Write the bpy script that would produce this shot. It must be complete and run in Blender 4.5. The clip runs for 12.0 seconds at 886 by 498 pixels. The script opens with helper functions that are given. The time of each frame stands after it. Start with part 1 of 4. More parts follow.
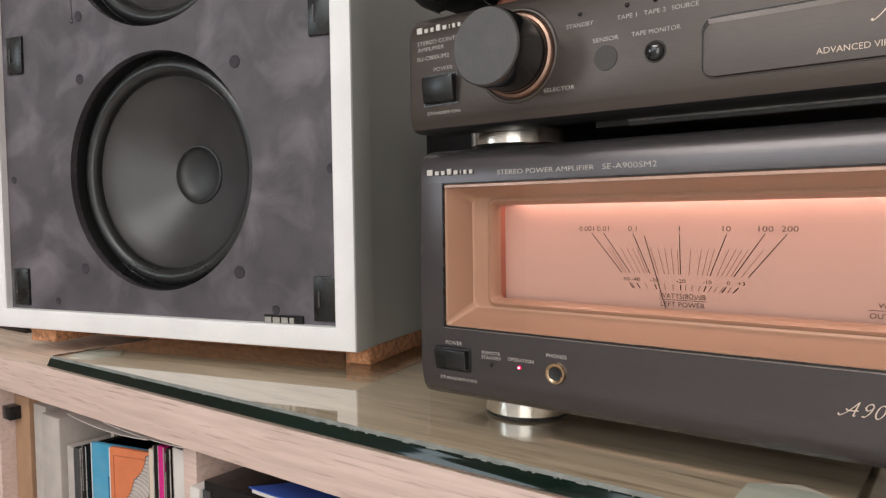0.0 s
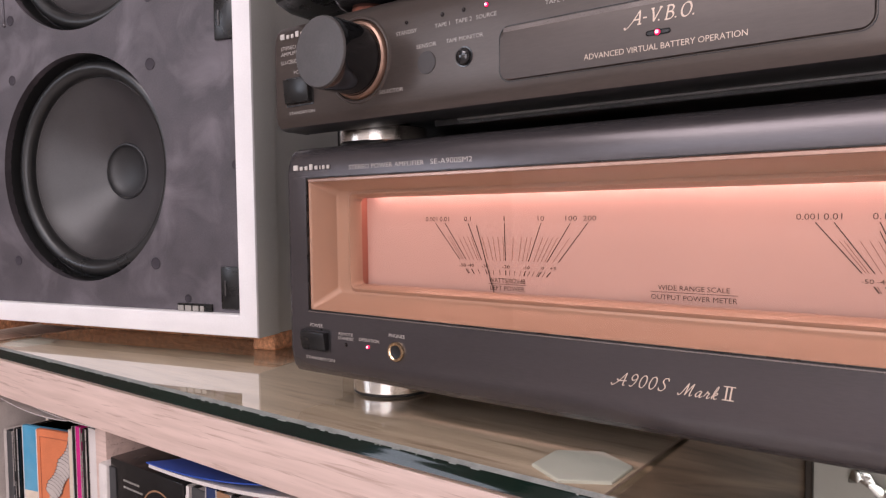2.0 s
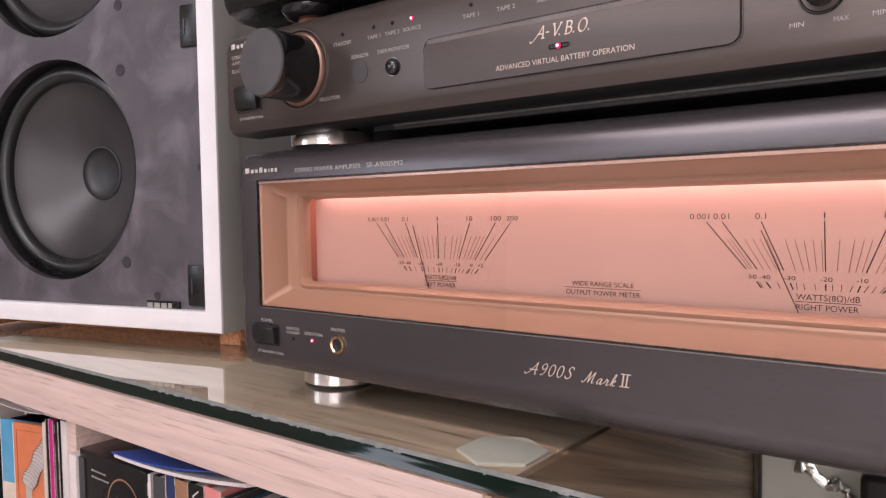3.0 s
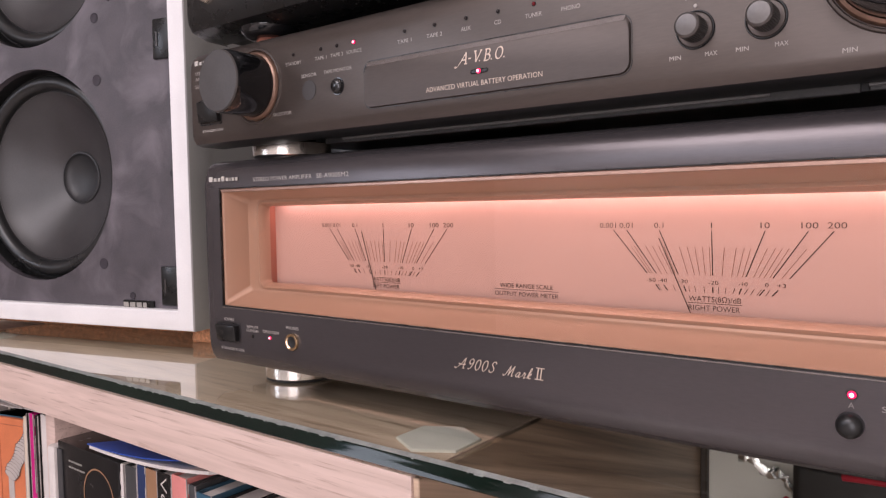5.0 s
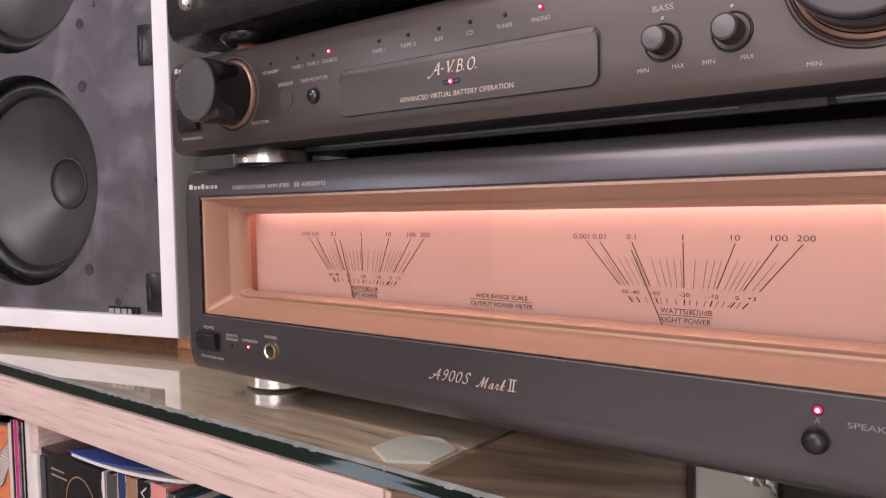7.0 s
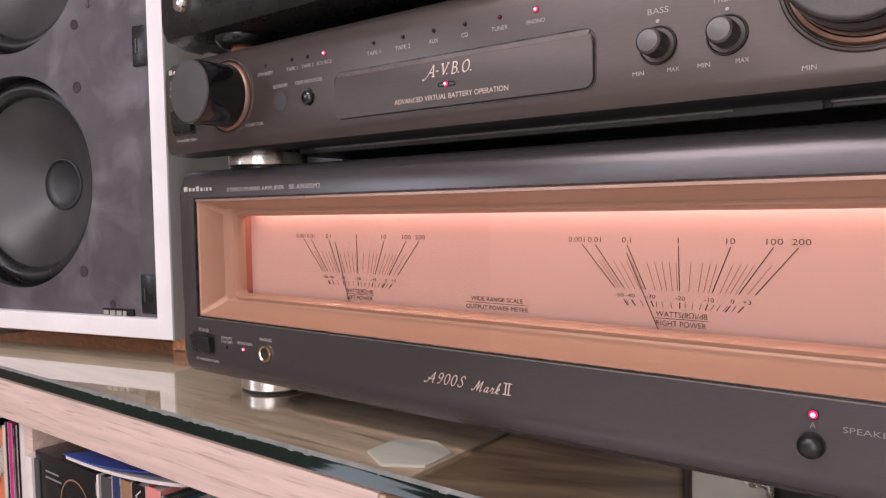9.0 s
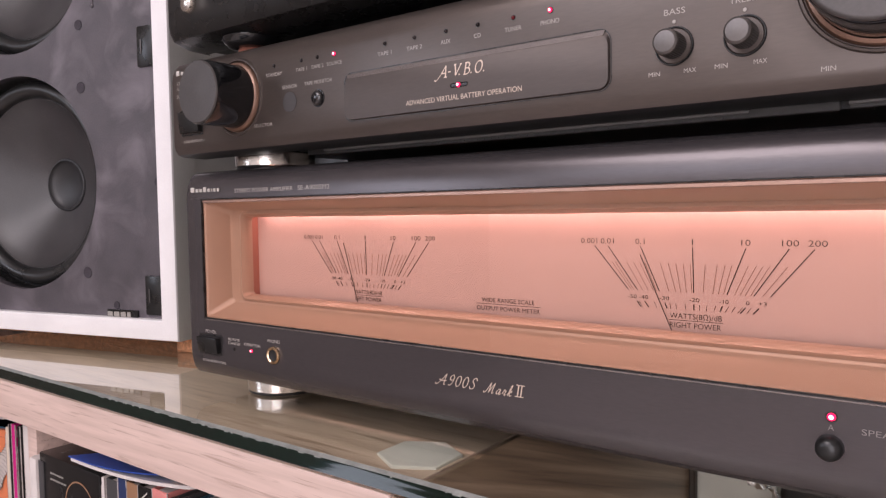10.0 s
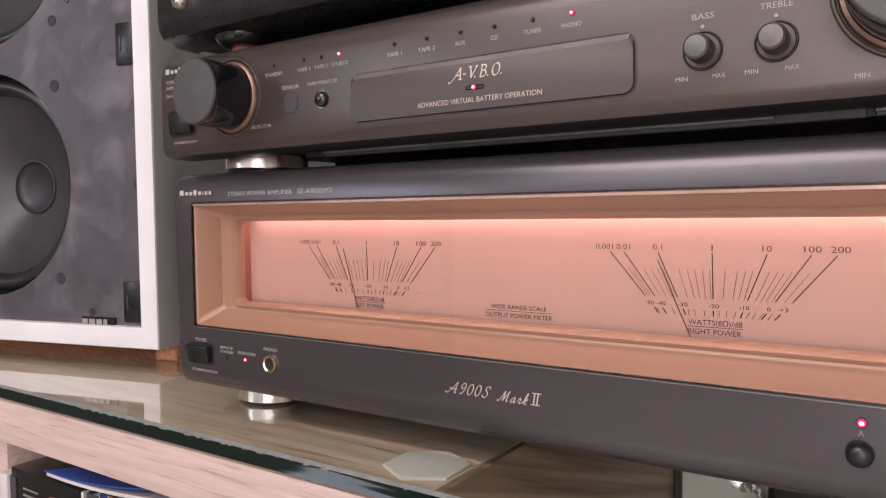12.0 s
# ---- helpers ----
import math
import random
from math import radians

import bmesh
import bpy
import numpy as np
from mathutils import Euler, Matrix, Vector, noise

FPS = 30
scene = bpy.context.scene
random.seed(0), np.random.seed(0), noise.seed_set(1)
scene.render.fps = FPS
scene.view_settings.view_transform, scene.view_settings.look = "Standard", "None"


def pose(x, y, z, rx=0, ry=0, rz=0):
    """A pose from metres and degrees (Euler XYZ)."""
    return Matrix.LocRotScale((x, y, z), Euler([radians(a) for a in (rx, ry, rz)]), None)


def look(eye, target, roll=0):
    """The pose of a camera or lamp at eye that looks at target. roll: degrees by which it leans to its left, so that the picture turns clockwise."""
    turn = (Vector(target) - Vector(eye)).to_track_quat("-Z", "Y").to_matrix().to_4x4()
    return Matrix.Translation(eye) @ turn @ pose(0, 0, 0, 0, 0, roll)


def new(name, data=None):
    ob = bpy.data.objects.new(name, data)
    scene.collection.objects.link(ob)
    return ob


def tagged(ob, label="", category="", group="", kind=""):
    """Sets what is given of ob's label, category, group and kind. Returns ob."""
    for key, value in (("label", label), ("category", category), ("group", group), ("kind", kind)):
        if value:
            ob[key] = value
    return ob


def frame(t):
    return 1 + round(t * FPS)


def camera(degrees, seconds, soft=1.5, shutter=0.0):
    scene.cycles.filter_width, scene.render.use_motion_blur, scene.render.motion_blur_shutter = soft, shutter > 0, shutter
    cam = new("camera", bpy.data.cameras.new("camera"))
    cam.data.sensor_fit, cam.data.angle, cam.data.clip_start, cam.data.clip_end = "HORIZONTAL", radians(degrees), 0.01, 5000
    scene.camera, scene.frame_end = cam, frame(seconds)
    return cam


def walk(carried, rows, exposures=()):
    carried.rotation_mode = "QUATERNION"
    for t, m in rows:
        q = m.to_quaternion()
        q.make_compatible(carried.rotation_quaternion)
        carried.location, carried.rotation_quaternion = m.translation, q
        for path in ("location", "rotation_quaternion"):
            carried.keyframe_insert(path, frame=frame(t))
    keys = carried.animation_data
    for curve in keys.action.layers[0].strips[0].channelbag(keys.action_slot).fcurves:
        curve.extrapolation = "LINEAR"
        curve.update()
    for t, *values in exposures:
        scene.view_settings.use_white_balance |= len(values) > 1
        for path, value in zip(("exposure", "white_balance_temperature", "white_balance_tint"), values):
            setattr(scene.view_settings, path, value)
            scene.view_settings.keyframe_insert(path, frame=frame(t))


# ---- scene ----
cam = camera(63.19, 12.0, 1.25)
PATH = [
    (0, (0.0206, -0.2905, 0.9611), (-0.5839, 0.5045, 0.9131), -0.75),
    (0.5, (0.0466, -0.2904, 0.9591), (-0.5599, 0.5031, 0.9111), -0.78),
    (1, (0.0634, -0.2825, 0.9568), (-0.5446, 0.5100, 0.9073), -0.80),
    (1.5, (0.0827, -0.2803, 0.9605), (-0.5263, 0.5112, 0.9095), -0.86),
    (2, (0.0995, -0.2675, 0.9564), (-0.5095, 0.5240, 0.9069), -0.75),
    (2.5, (0.1220, -0.2636, 0.9563), (-0.4885, 0.5269, 0.9068), -0.85),
    (4.5, (0.1671, -0.2683, 0.9574), (-0.4409, 0.5237, 0.9054), -0.89),
    (5, (0.1781, -0.2703, 0.9616), (-0.4269, 0.5237, 0.9066), -0.93),
    (5.5, (0.1787, -0.2689, 0.9641), (-0.4268, 0.5251, 0.9101), -0.88),
    (6, (0.1851, -0.2653, 0.9659), (-0.4199, 0.5292, 0.9134), -0.89),
    (6.5, (0.1884, -0.2633, 0.9658), (-0.4166, 0.5312, 0.9133), -0.88),
    (7, (0.1869, -0.2618, 0.9655), (-0.4186, 0.5322, 0.9125), -0.89),
    (9, (0.1870, -0.2601, 0.9669), (-0.4155, 0.5359, 0.9134), -0.90),
    (9.5, (0.1859, -0.2591, 0.9662), (-0.4156, 0.5379, 0.9127), -0.90),
    (10, (0.1812, -0.2628, 0.9672), (-0.4188, 0.5352, 0.9147), -0.88),
    (10.5, (0.1799, -0.2612, 0.9664), (-0.4181, 0.5383, 0.9149), -0.87),
    (11, (0.1788, -0.2615, 0.9673), (-0.4182, 0.5390, 0.9153), -0.88),
    (11.5, (0.1776, -0.2605, 0.9669), (-0.4164, 0.5425, 0.9159), -0.93),
    (12, (0.1580, -0.2708, 0.9678), (-0.3960, 0.5602, 0.9203), -0.67),
]
EXPOSURES = [(0.0, -0.38, 6250, 4), (1.0, -0.34, 6250, 13), (2.0, -0.29, 6250, 20), (11.5, -0.29, 6250, 20), (12.0, -0.30, 6250, 17)]
walk(cam, [(t, look(eye, target, roll)) for t, eye, target, roll in PATH], EXPOSURES)

# ---- world and light ----
world = bpy.data.worlds.new("world")
scene.world = world
world.use_nodes = True
world.node_tree.nodes["Background"].inputs[0].default_value = (0.75, 0.85, 1.0, 1)
world.node_tree.nodes["Background"].inputs[1].default_value = 0.3


def area(name, eye, target, sx, sy, watts, color):
    d = bpy.data.lights.new(name, "AREA")
    d.shape, d.size, d.size_y, d.energy, d.color = "RECTANGLE", sx, sy, watts, color
    ob = new(name, d)
    ob.matrix_world = look(eye, target)
    return ob


area("glass_door_daylight", (0.80, -2.54, 1.10), (0.3, 0.0, 0.95), 1.30, 1.95, 36, (1.0, 0.94, 0.91))
area("high_window_daylight", (-0.70, -2.54, 2.02), (-0.2, 0.0, 0.95), 1.25, 0.52, 8, (0.90, 0.95, 1.0))
area("side_window_daylight", (-1.66, -1.97, 1.47), (0.0, -1.97, 1.40), 0.88, 0.58, 9, (0.88, 0.94, 1.0))
area("ceiling_lamp_light", (-0.35, -1.90, 2.40), (-0.35, -1.90, 0.0), 1.3, 1.0, 42, (1.0, 0.92, 0.88))
area("meter_lamp", (0, 0.0226, 0.9702), (0, 0.0236, 0.93), 0.345, 0.003, 0.118, (1.0, 0.66, 0.60))

# ---- materials ----


def mat(name, color, rough=0.5, metal=0.0, var=0.12, scale=40.0, stretch=(1, 1, 1), fine=900.0, bump=0.05, blotch=0.0,
        blotch_color=(0.5, 0.5, 0.5), blotch_scale=6.0, coat=0.0, piece=0.0, rvar=0.08):
    """Principled surface with variation of colour and gloss at two scales, and fine relief."""
    m = bpy.data.materials.new(name)
    m.use_nodes = True
    nt = m.node_tree
    N, L = nt.nodes, nt.links
    b = N["Principled BSDF"]
    b.inputs["Metallic"].default_value = metal
    b.inputs["Coat Weight"].default_value = coat
    tc, mp = N.new("ShaderNodeTexCoord"), N.new("ShaderNodeMapping")
    mp.inputs["Scale"].default_value = stretch
    L.new(tc.outputs["Object"], mp.inputs["Vector"])
    n1, n2 = N.new("ShaderNodeTexNoise"), N.new("ShaderNodeTexNoise")
    n1.inputs["Scale"].default_value, n1.inputs["Detail"].default_value = scale, 5
    n2.inputs["Scale"].default_value, n2.inputs["Detail"].default_value = fine, 3
    L.new(mp.outputs[0], n1.inputs["Vector"])
    L.new(mp.outputs[0], n2.inputs["Vector"])
    r1 = N.new("ShaderNodeMapRange")
    r1.inputs["From Min"].default_value, r1.inputs["From Max"].default_value = 0.3, 0.7
    r1.inputs["To Min"].default_value, r1.inputs["To Max"].default_value = 1 - var, 1 + var
    L.new(n1.outputs["Fac"], r1.inputs["Value"])
    r2 = N.new("ShaderNodeMapRange")
    r2.inputs["From Min"].default_value, r2.inputs["From Max"].default_value = 0.3, 0.7
    r2.inputs["To Min"].default_value, r2.inputs["To Max"].default_value = 1 - var * 0.6, 1 + var * 0.6
    L.new(n2.outputs["Fac"], r2.inputs["Value"])
    mul = N.new("ShaderNodeMath")
    mul.operation = "MULTIPLY"
    L.new(r1.outputs[0], mul.inputs[0])
    L.new(r2.outputs[0], mul.inputs[1])
    sc = N.new("ShaderNodeVectorMath")
    sc.operation = "SCALE"
    sc.inputs[0].default_value = color
    L.new(mul.outputs[0], sc.inputs["Scale"])
    out = sc.outputs[0]
    if blotch:
        n3, r3, mx = N.new("ShaderNodeTexNoise"), N.new("ShaderNodeMapRange"), N.new("ShaderNodeMix")
        n3.inputs["Scale"].default_value, n3.inputs["Detail"].default_value = blotch_scale, 6
        n3.inputs["Distortion"].default_value = 0.6
        L.new(tc.outputs["Object"], n3.inputs["Vector"])
        r3.inputs["From Min"].default_value, r3.inputs["From Max"].default_value = 0.48, 0.75
        r3.inputs["To Max"].default_value = blotch
        L.new(n3.outputs["Fac"], r3.inputs["Value"])
        mx.data_type = "RGBA"
        L.new(r3.outputs[0], mx.inputs[0])
        L.new(out, mx.inputs[6])
        mx.inputs[7].default_value = (*blotch_color, 1)
        out = mx.outputs[2]
    L.new(out, b.inputs["Base Color"])
    rr = N.new("ShaderNodeMapRange")
    rr.inputs["To Min"].default_value, rr.inputs["To Max"].default_value = max(0.02, rough - rvar), rough + rvar
    L.new(n1.outputs["Fac"], rr.inputs["Value"])
    L.new(rr.outputs[0], b.inputs["Roughness"])
    if bump:
        bp = N.new("ShaderNodeBump")
        bp.inputs["Strength"].default_value, bp.inputs["Distance"].default_value = bump, 0.0006
        L.new(n2.outputs["Fac"], bp.inputs["Height"])
        L.new(bp.outputs[0], b.inputs["Normal"])
    return m


def wood(name, light, dark, grain=0.5, rough=0.45, along=(2.2, 40, 55), streak=0.35, pores=(28, 330, 420), turn=(0, 0, 0)):
    """Wood with long streaks, along x unless turned, and short dark pores."""
    m = bpy.data.materials.new(name)
    m.use_nodes = True
    nt = m.node_tree
    N, L = nt.nodes, nt.links
    b = N["Principled BSDF"]
    tc, m1, m2 = N.new("ShaderNodeTexCoord"), N.new("ShaderNodeMapping"), N.new("ShaderNodeMapping")
    m1.inputs["Scale"].default_value = along
    m2.inputs["Scale"].default_value = pores
    n1, n2 = N.new("ShaderNodeTexNoise"), N.new("ShaderNodeTexNoise")
    for mp, n, s, d in ((m1, n1, 1.0, 7), (m2, n2, 1.0, 3)):
        rot = N.new("ShaderNodeMapping")
        rot.inputs["Rotation"].default_value = turn
        L.new(tc.outputs["Object"], rot.inputs["Vector"])
        L.new(rot.outputs[0], mp.inputs["Vector"])
        L.new(mp.outputs[0], n.inputs["Vector"])
        n.inputs["Scale"].default_value, n.inputs["Detail"].default_value = s, d
        n.inputs["Distortion"].default_value = 0.4
    mx, mx2, r1, r2 = N.new("ShaderNodeMix"), N.new("ShaderNodeMix"), N.new("ShaderNodeMapRange"), N.new("ShaderNodeMapRange")
    r1.inputs["From Min"].default_value, r1.inputs["From Max"].default_value = 0.35, 0.7
    L.new(n1.outputs["Fac"], r1.inputs["Value"])
    mx.data_type = mx2.data_type = "RGBA"
    mx.inputs[6].default_value = (*light, 1)
    mx.inputs[7].default_value = (*[a * (1 - grain) + c * grain for a, c in zip(light, dark)], 1)
    L.new(r1.outputs[0], mx.inputs[0])
    r2.inputs["From Min"].default_value, r2.inputs["From Max"].default_value, r2.inputs["To Max"].default_value = 0.57, 0.72, streak
    L.new(n2.outputs["Fac"], r2.inputs["Value"])
    L.new(r2.outputs[0], mx2.inputs[0])
    L.new(mx.outputs[2], mx2.inputs[6])
    mx2.inputs[7].default_value = (*dark, 1)
    L.new(mx2.outputs[2], b.inputs["Base Color"])
    b.inputs["Roughness"].default_value = rough
    bp = N.new("ShaderNodeBump")
    bp.inputs["Strength"].default_value, bp.inputs["Distance"].default_value = 0.15, 0.0005
    L.new(n2.outputs["Fac"], bp.inputs["Height"])
    L.new(bp.outputs[0], b.inputs["Normal"])
    return m


def pane_glass(name, tint, rough=0.0, boost=1.0, gloss=1.0):
    """Thin clear glass: see-through, with the gloss of its Fresnel reflection."""
    m = bpy.data.materials.new(name)
    m.use_nodes = True
    nt = m.node_tree
    N, L = nt.nodes, nt.links
    N.remove(N["Principled BSDF"])
    tr, gl, mx, lw = N.new("ShaderNodeBsdfTransparent"), N.new("ShaderNodeBsdfGlossy"), N.new("ShaderNodeMixShader"), N.new("ShaderNodeLayerWeight")
    tr.inputs[0].default_value = (*tint, 1)
    gl.inputs["Roughness"].default_value = rough
    gl.inputs["Color"].default_value = (1, 1, 1, 1)
    pw, ml = N.new("ShaderNodeMath"), N.new("ShaderNodeMath")
    pw.operation, ml.operation = "POWER", "MULTIPLY_ADD"
    L.new(lw.outputs["Facing"], pw.inputs[0])
    pw.inputs[1].default_value, ml.inputs[1].default_value, ml.inputs[2].default_value = 5.0, 0.95 * gloss, 0.04 * boost * gloss
    L.new(pw.outputs[0], ml.inputs[0])
    L.new(ml.outputs[0], mx.inputs[0])
    L.new(tr.outputs[0], mx.inputs[1])
    L.new(gl.outputs[0], mx.inputs[2])
    L.new(mx.outputs[0], N["Material Output"].inputs[0])
    return m


def glow(name, color, strength):
    m = bpy.data.materials.new(name)
    m.use_nodes = True
    b = m.node_tree.nodes["Principled BSDF"]
    b.inputs["Base Color"].default_value = (*color, 1)
    b.inputs["Emission Color"].default_value = (*color, 1)
    b.inputs["Emission Strength"].default_value = strength
    return m


M_PANEL = mat("graphite_panel", (0.091, 0.081, 0.084), 0.25, 0.58, 0.08, 30, (0.15, 1, 1), 1500, 0.04)
M_PRE = mat("graphite_panel_upper", (0.097, 0.079, 0.070), 0.31, 0.56, 0.08, 30, (0.15, 1, 1), 1500, 0.04)
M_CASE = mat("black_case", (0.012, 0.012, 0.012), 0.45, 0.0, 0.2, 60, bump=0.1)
M_BLACK = mat("black_plastic", (0.010, 0.010, 0.010), 0.28, 0.0, 0.15, 80, bump=0.03)
M_GLOSSBLACK = mat("gloss_black", (0.010, 0.010, 0.011), 0.12, 0.0, 0.1, 60, bump=0.0, coat=0.4)
# Paler than the panels: bevel highlights are put into this colour.
M_STRIP = mat("bevel_highlight", (0.30, 0.27, 0.26), 0.22, 0.8, 0.05, 40, bump=0.02)
M_RAIL = mat("grey_rail", (0.055, 0.055, 0.053), 0.4, 0.4, 0.15, 60, (0.3, 1, 1), bump=0.1)
M_LIP = mat("pale_rail_lip", (0.17, 0.165, 0.16), 0.4, 0.4, 0.15, 60, bump=0.05)
M_DISPLAY = mat("display_face", (0.080, 0.066, 0.060), 0.44, 0.5, 0.08, 30, (0.15, 1, 1), 1500, 0.03)
M_KNOB = mat("dark_satin_knob", (0.085, 0.078, 0.076), 0.40, 0.45, 0.12, 70, bump=0.03)
M_SENSOR = mat("sensor_face", (0.052, 0.045, 0.043), 0.42, 0.3, 0.08, 60, bump=0.02)
M_TONE = mat("satin_metal_knob", (0.14, 0.128, 0.122), 0.32, 0.7, 0.10, 90, bump=0.03)
M_COPPER = mat("copper_ring", (0.28, 0.175, 0.13), 0.33, 0.85, 0.10, 120, bump=0.02)
M_STEEL = mat("brushed_steel", (0.74, 0.70, 0.64), 0.21, 1.0, 0.06, 80, (1, 1, 30), 900, 0.03)
M_BEZEL = mat("copper_bezel", (0.385, 0.255, 0.190), 0.34, 0.1, 0.025, 12, (1, 1, 1), 800, 0.01, rvar=0.02)
M_REDSHADE = mat("red_shaded_side", (0.32, 0.12, 0.085), 0.5, 0.0, 0.05, 20, bump=0.01)
M_PANEEDGE = mat("bright_pane_edge", (0.56, 0.37, 0.30), 0.22, 0.7, 0.08, 30, bump=0.02)
M_DIMTXT = mat("dim_lettering", (0.20, 0.18, 0.17), 0.5, 0.0, 0.10, bump=0)
M_PLATE = mat("meter_plate_paint", (0.475, 0.318, 0.286), 0.6, 0.0, 0.03, 20, bump=0.01)
M_INK = mat("dark_brown_ink", (0.035, 0.014, 0.010), 0.6, 0.0, 0.05, bump=0)
M_INKTHIN = mat("thin_brown_ink", (0.16, 0.07, 0.05), 0.6, 0.0, 0.05, bump=0)
M_SILVER = mat("silver_lettering", (0.55, 0.51, 0.47), 0.4, 0.2, 0.08, bump=0)
M_GREYTXT = mat("grey_lettering", (0.42, 0.38, 0.35), 0.5, 0.0, 0.10, bump=0)
M_BADGE = mat("dull_silver", (0.36, 0.34, 0.31), 0.45, 0.3, 0.15, bump=0.05)
M_GOLD = mat("pale_gold_lettering", (0.60, 0.48, 0.39), 0.35, 0.2, 0.08, bump=0)
M_BRASS = mat("brass", (0.72, 0.53, 0.34), 0.22, 1.0, 0.1, 200, bump=0.02)
M_LED = glow("red_led", (1.0, 0.012, 0.09), 1.5)
M_LEDCORE = glow("red_led_core", (1.0, 0.30, 0.40), 6.0)
M_LEDOFF = mat("dark_led", (0.02, 0.012, 0.012), 0.15, 0, bump=0)
M_LEDRED = mat("unlit_red_led", (0.16, 0.01, 0.015), 0.15, 0, bump=0)
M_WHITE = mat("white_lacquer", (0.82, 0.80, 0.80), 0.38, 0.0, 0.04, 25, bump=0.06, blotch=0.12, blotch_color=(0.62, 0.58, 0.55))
# White lacquer seen in shade: the grey carries the shade of the sides.
M_SHADESIDE = mat("shaded_lacquer_side", (0.48, 0.48, 0.455), 0.42, 0.0, 0.05, 18, bump=0.06, blotch=0.15, blotch_color=(0.28, 0.28, 0.26))
M_BAFFLE = mat("dusty_black_baffle", (0.068, 0.059, 0.067), 0.50, 0.0, 0.24, 30, bump=0.12, blotch=0.85, blotch_color=(0.185, 0.162, 0.182), blotch_scale=21)
M_RUN = mat("dried_paint_run", (0.085, 0.075, 0.083), 0.22, 0.0, 0.2, 60, bump=0.05)
M_RUBBER = mat("black_rubber", (0.016, 0.016, 0.016), 0.30, 0.0, 0.15, 30, bump=0.02)
M_CONE = mat("coated_cone", (0.039, 0.036, 0.037), 0.38, 0.0, 0.2, 25, bump=0.08, blotch=0.4, blotch_color=(0.05, 0.05, 0.05), blotch_scale=20)
M_CAP = mat("dark_dust_cap", (0.020, 0.020, 0.021), 0.42, 0.0, 0.2, 25, bump=0.08)
M_HOLE = mat("dark_hole", (0.030, 0.024, 0.032), 0.7, bump=0)
M_CORK = mat("cork", (0.42, 0.20, 0.10), 0.85, 0.0, 0.45, 260, fine=700, bump=0.5)
M_PADRED = mat("reddish_pad", (0.22, 0.075, 0.045), 0.7, 0.0, 0.4, 200, bump=0.3)
M_ASH = wood("pale_ash_wood", (0.63, 0.475, 0.415), (0.27, 0.18, 0.14), 0.30, 0.5, (12, 160, 230), 0.55, (30, 420, 620))
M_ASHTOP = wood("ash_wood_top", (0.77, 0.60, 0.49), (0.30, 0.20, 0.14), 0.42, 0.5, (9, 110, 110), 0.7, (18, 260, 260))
M_DARKWOOD = wood("dark_brown_wood", (0.34, 0.22, 0.15), (0.10, 0.06, 0.04), 0.75, 0.4, (1.5, 30, 30), 0.5)
M_STRIPED = wood("striped_dark_wood", (0.62, 0.45, 0.32), (0.09, 0.055, 0.035), 0.95, 0.35, (3, 2, 95), 0.5, (60, 6, 420), (radians(19.5), 0, 0))
M_CORNERSHADE = wood("corner_shade_brown", (0.05, 0.035, 0.026), (0.02, 0.014, 0.01), 0.6, 0.5)
M_GLASS = pane_glass("shelf_glass", (0.975, 0.982, 0.95), gloss=1.35)
M_GLASSUNDER = pane_glass("shelf_glass_underside", (0.97, 0.985, 0.95), gloss=0.0)
M_GLASSEDGE = mat("green_glass_edge", (0.002, 0.009, 0.006), 0.06, 0.0, 0.3, 40, (0.3, 1, 1), bump=0.0, rvar=0.03)
M_GLASSEDGE.node_tree.nodes["Principled BSDF"].inputs["Specular IOR Level"].default_value = 0.42
M_CLEAREDGE = pane_glass("clear_glass_edge", (0.90, 0.95, 0.90), gloss=0.3)
M_CHIP = mat("bright_glass_chip", (0.26, 0.28, 0.26), 0.35, 0.0, 0.3, 90, bump=0.1)
M_CHAMFER = mat("ground_glass_chamfer", (0.23, 0.24, 0.225), 0.40, 0.0, 0.25, 90, bump=0.2)
M_WINDOW = pane_glass("meter_window_pane", (1.0, 0.93, 0.88), gloss=0.42)
M_PAD = mat("white_felt_pad", (0.88, 0.87, 0.82), 0.8, 0.0, 0.05, 60, bump=0.1)
M_PAPER = mat("white_paper", (0.60, 0.55, 0.52), 0.7, 0.0, 0.08, 40, bump=0.1)
M_GREYBOX = mat("light_grey_board", (0.66, 0.64, 0.58), 0.5, 0.0, 0.08, 25, bump=0.1)
M_FOIL = mat("silver_foil", (0.8, 0.8, 0.78), 0.2, 1.0, 0.1, 200, bump=0.3)
M_WALL = mat("wall_paint", (0.80, 0.76, 0.72), 0.8, 0.0, 0.04, 8, bump=0.1)
M_WALLSHADE = mat("shaded_wall_paint", (0.45, 0.42, 0.40), 0.8, 0.0, 0.06, 8, bump=0.1)
M_WALLUNSEEN = wood("dark_unseen_wall", (0.20, 0.165, 0.14), (0.10, 0.08, 0.065), 0.5, 0.5)
M_CEIL = mat("ceiling_paint", (0.80, 0.77, 0.74), 0.8, 0.0, 0.03, 8, bump=0.1)
M_FLOOR = wood("floor_wood", (0.62, 0.57, 0.54), (0.38, 0.33, 0.30), 0.5, 0.35)

# ---- building helpers ----


def root_of(ob):
    while ob.parent:
        ob = ob.parent
    return ob


def finish(bm, name, material, angle=35):
    me = bpy.data.meshes.new(name)
    bmesh.ops.recalc_face_normals(bm, faces=bm.faces)
    bm.to_mesh(me)
    bm.free()
    for m in material if isinstance(material, (list, tuple)) else [material]:
        me.materials.append(m)
    for p in me.polygons:
        p.use_smooth = True
    me.set_sharp_from_angle(angle=radians(angle))
    return me


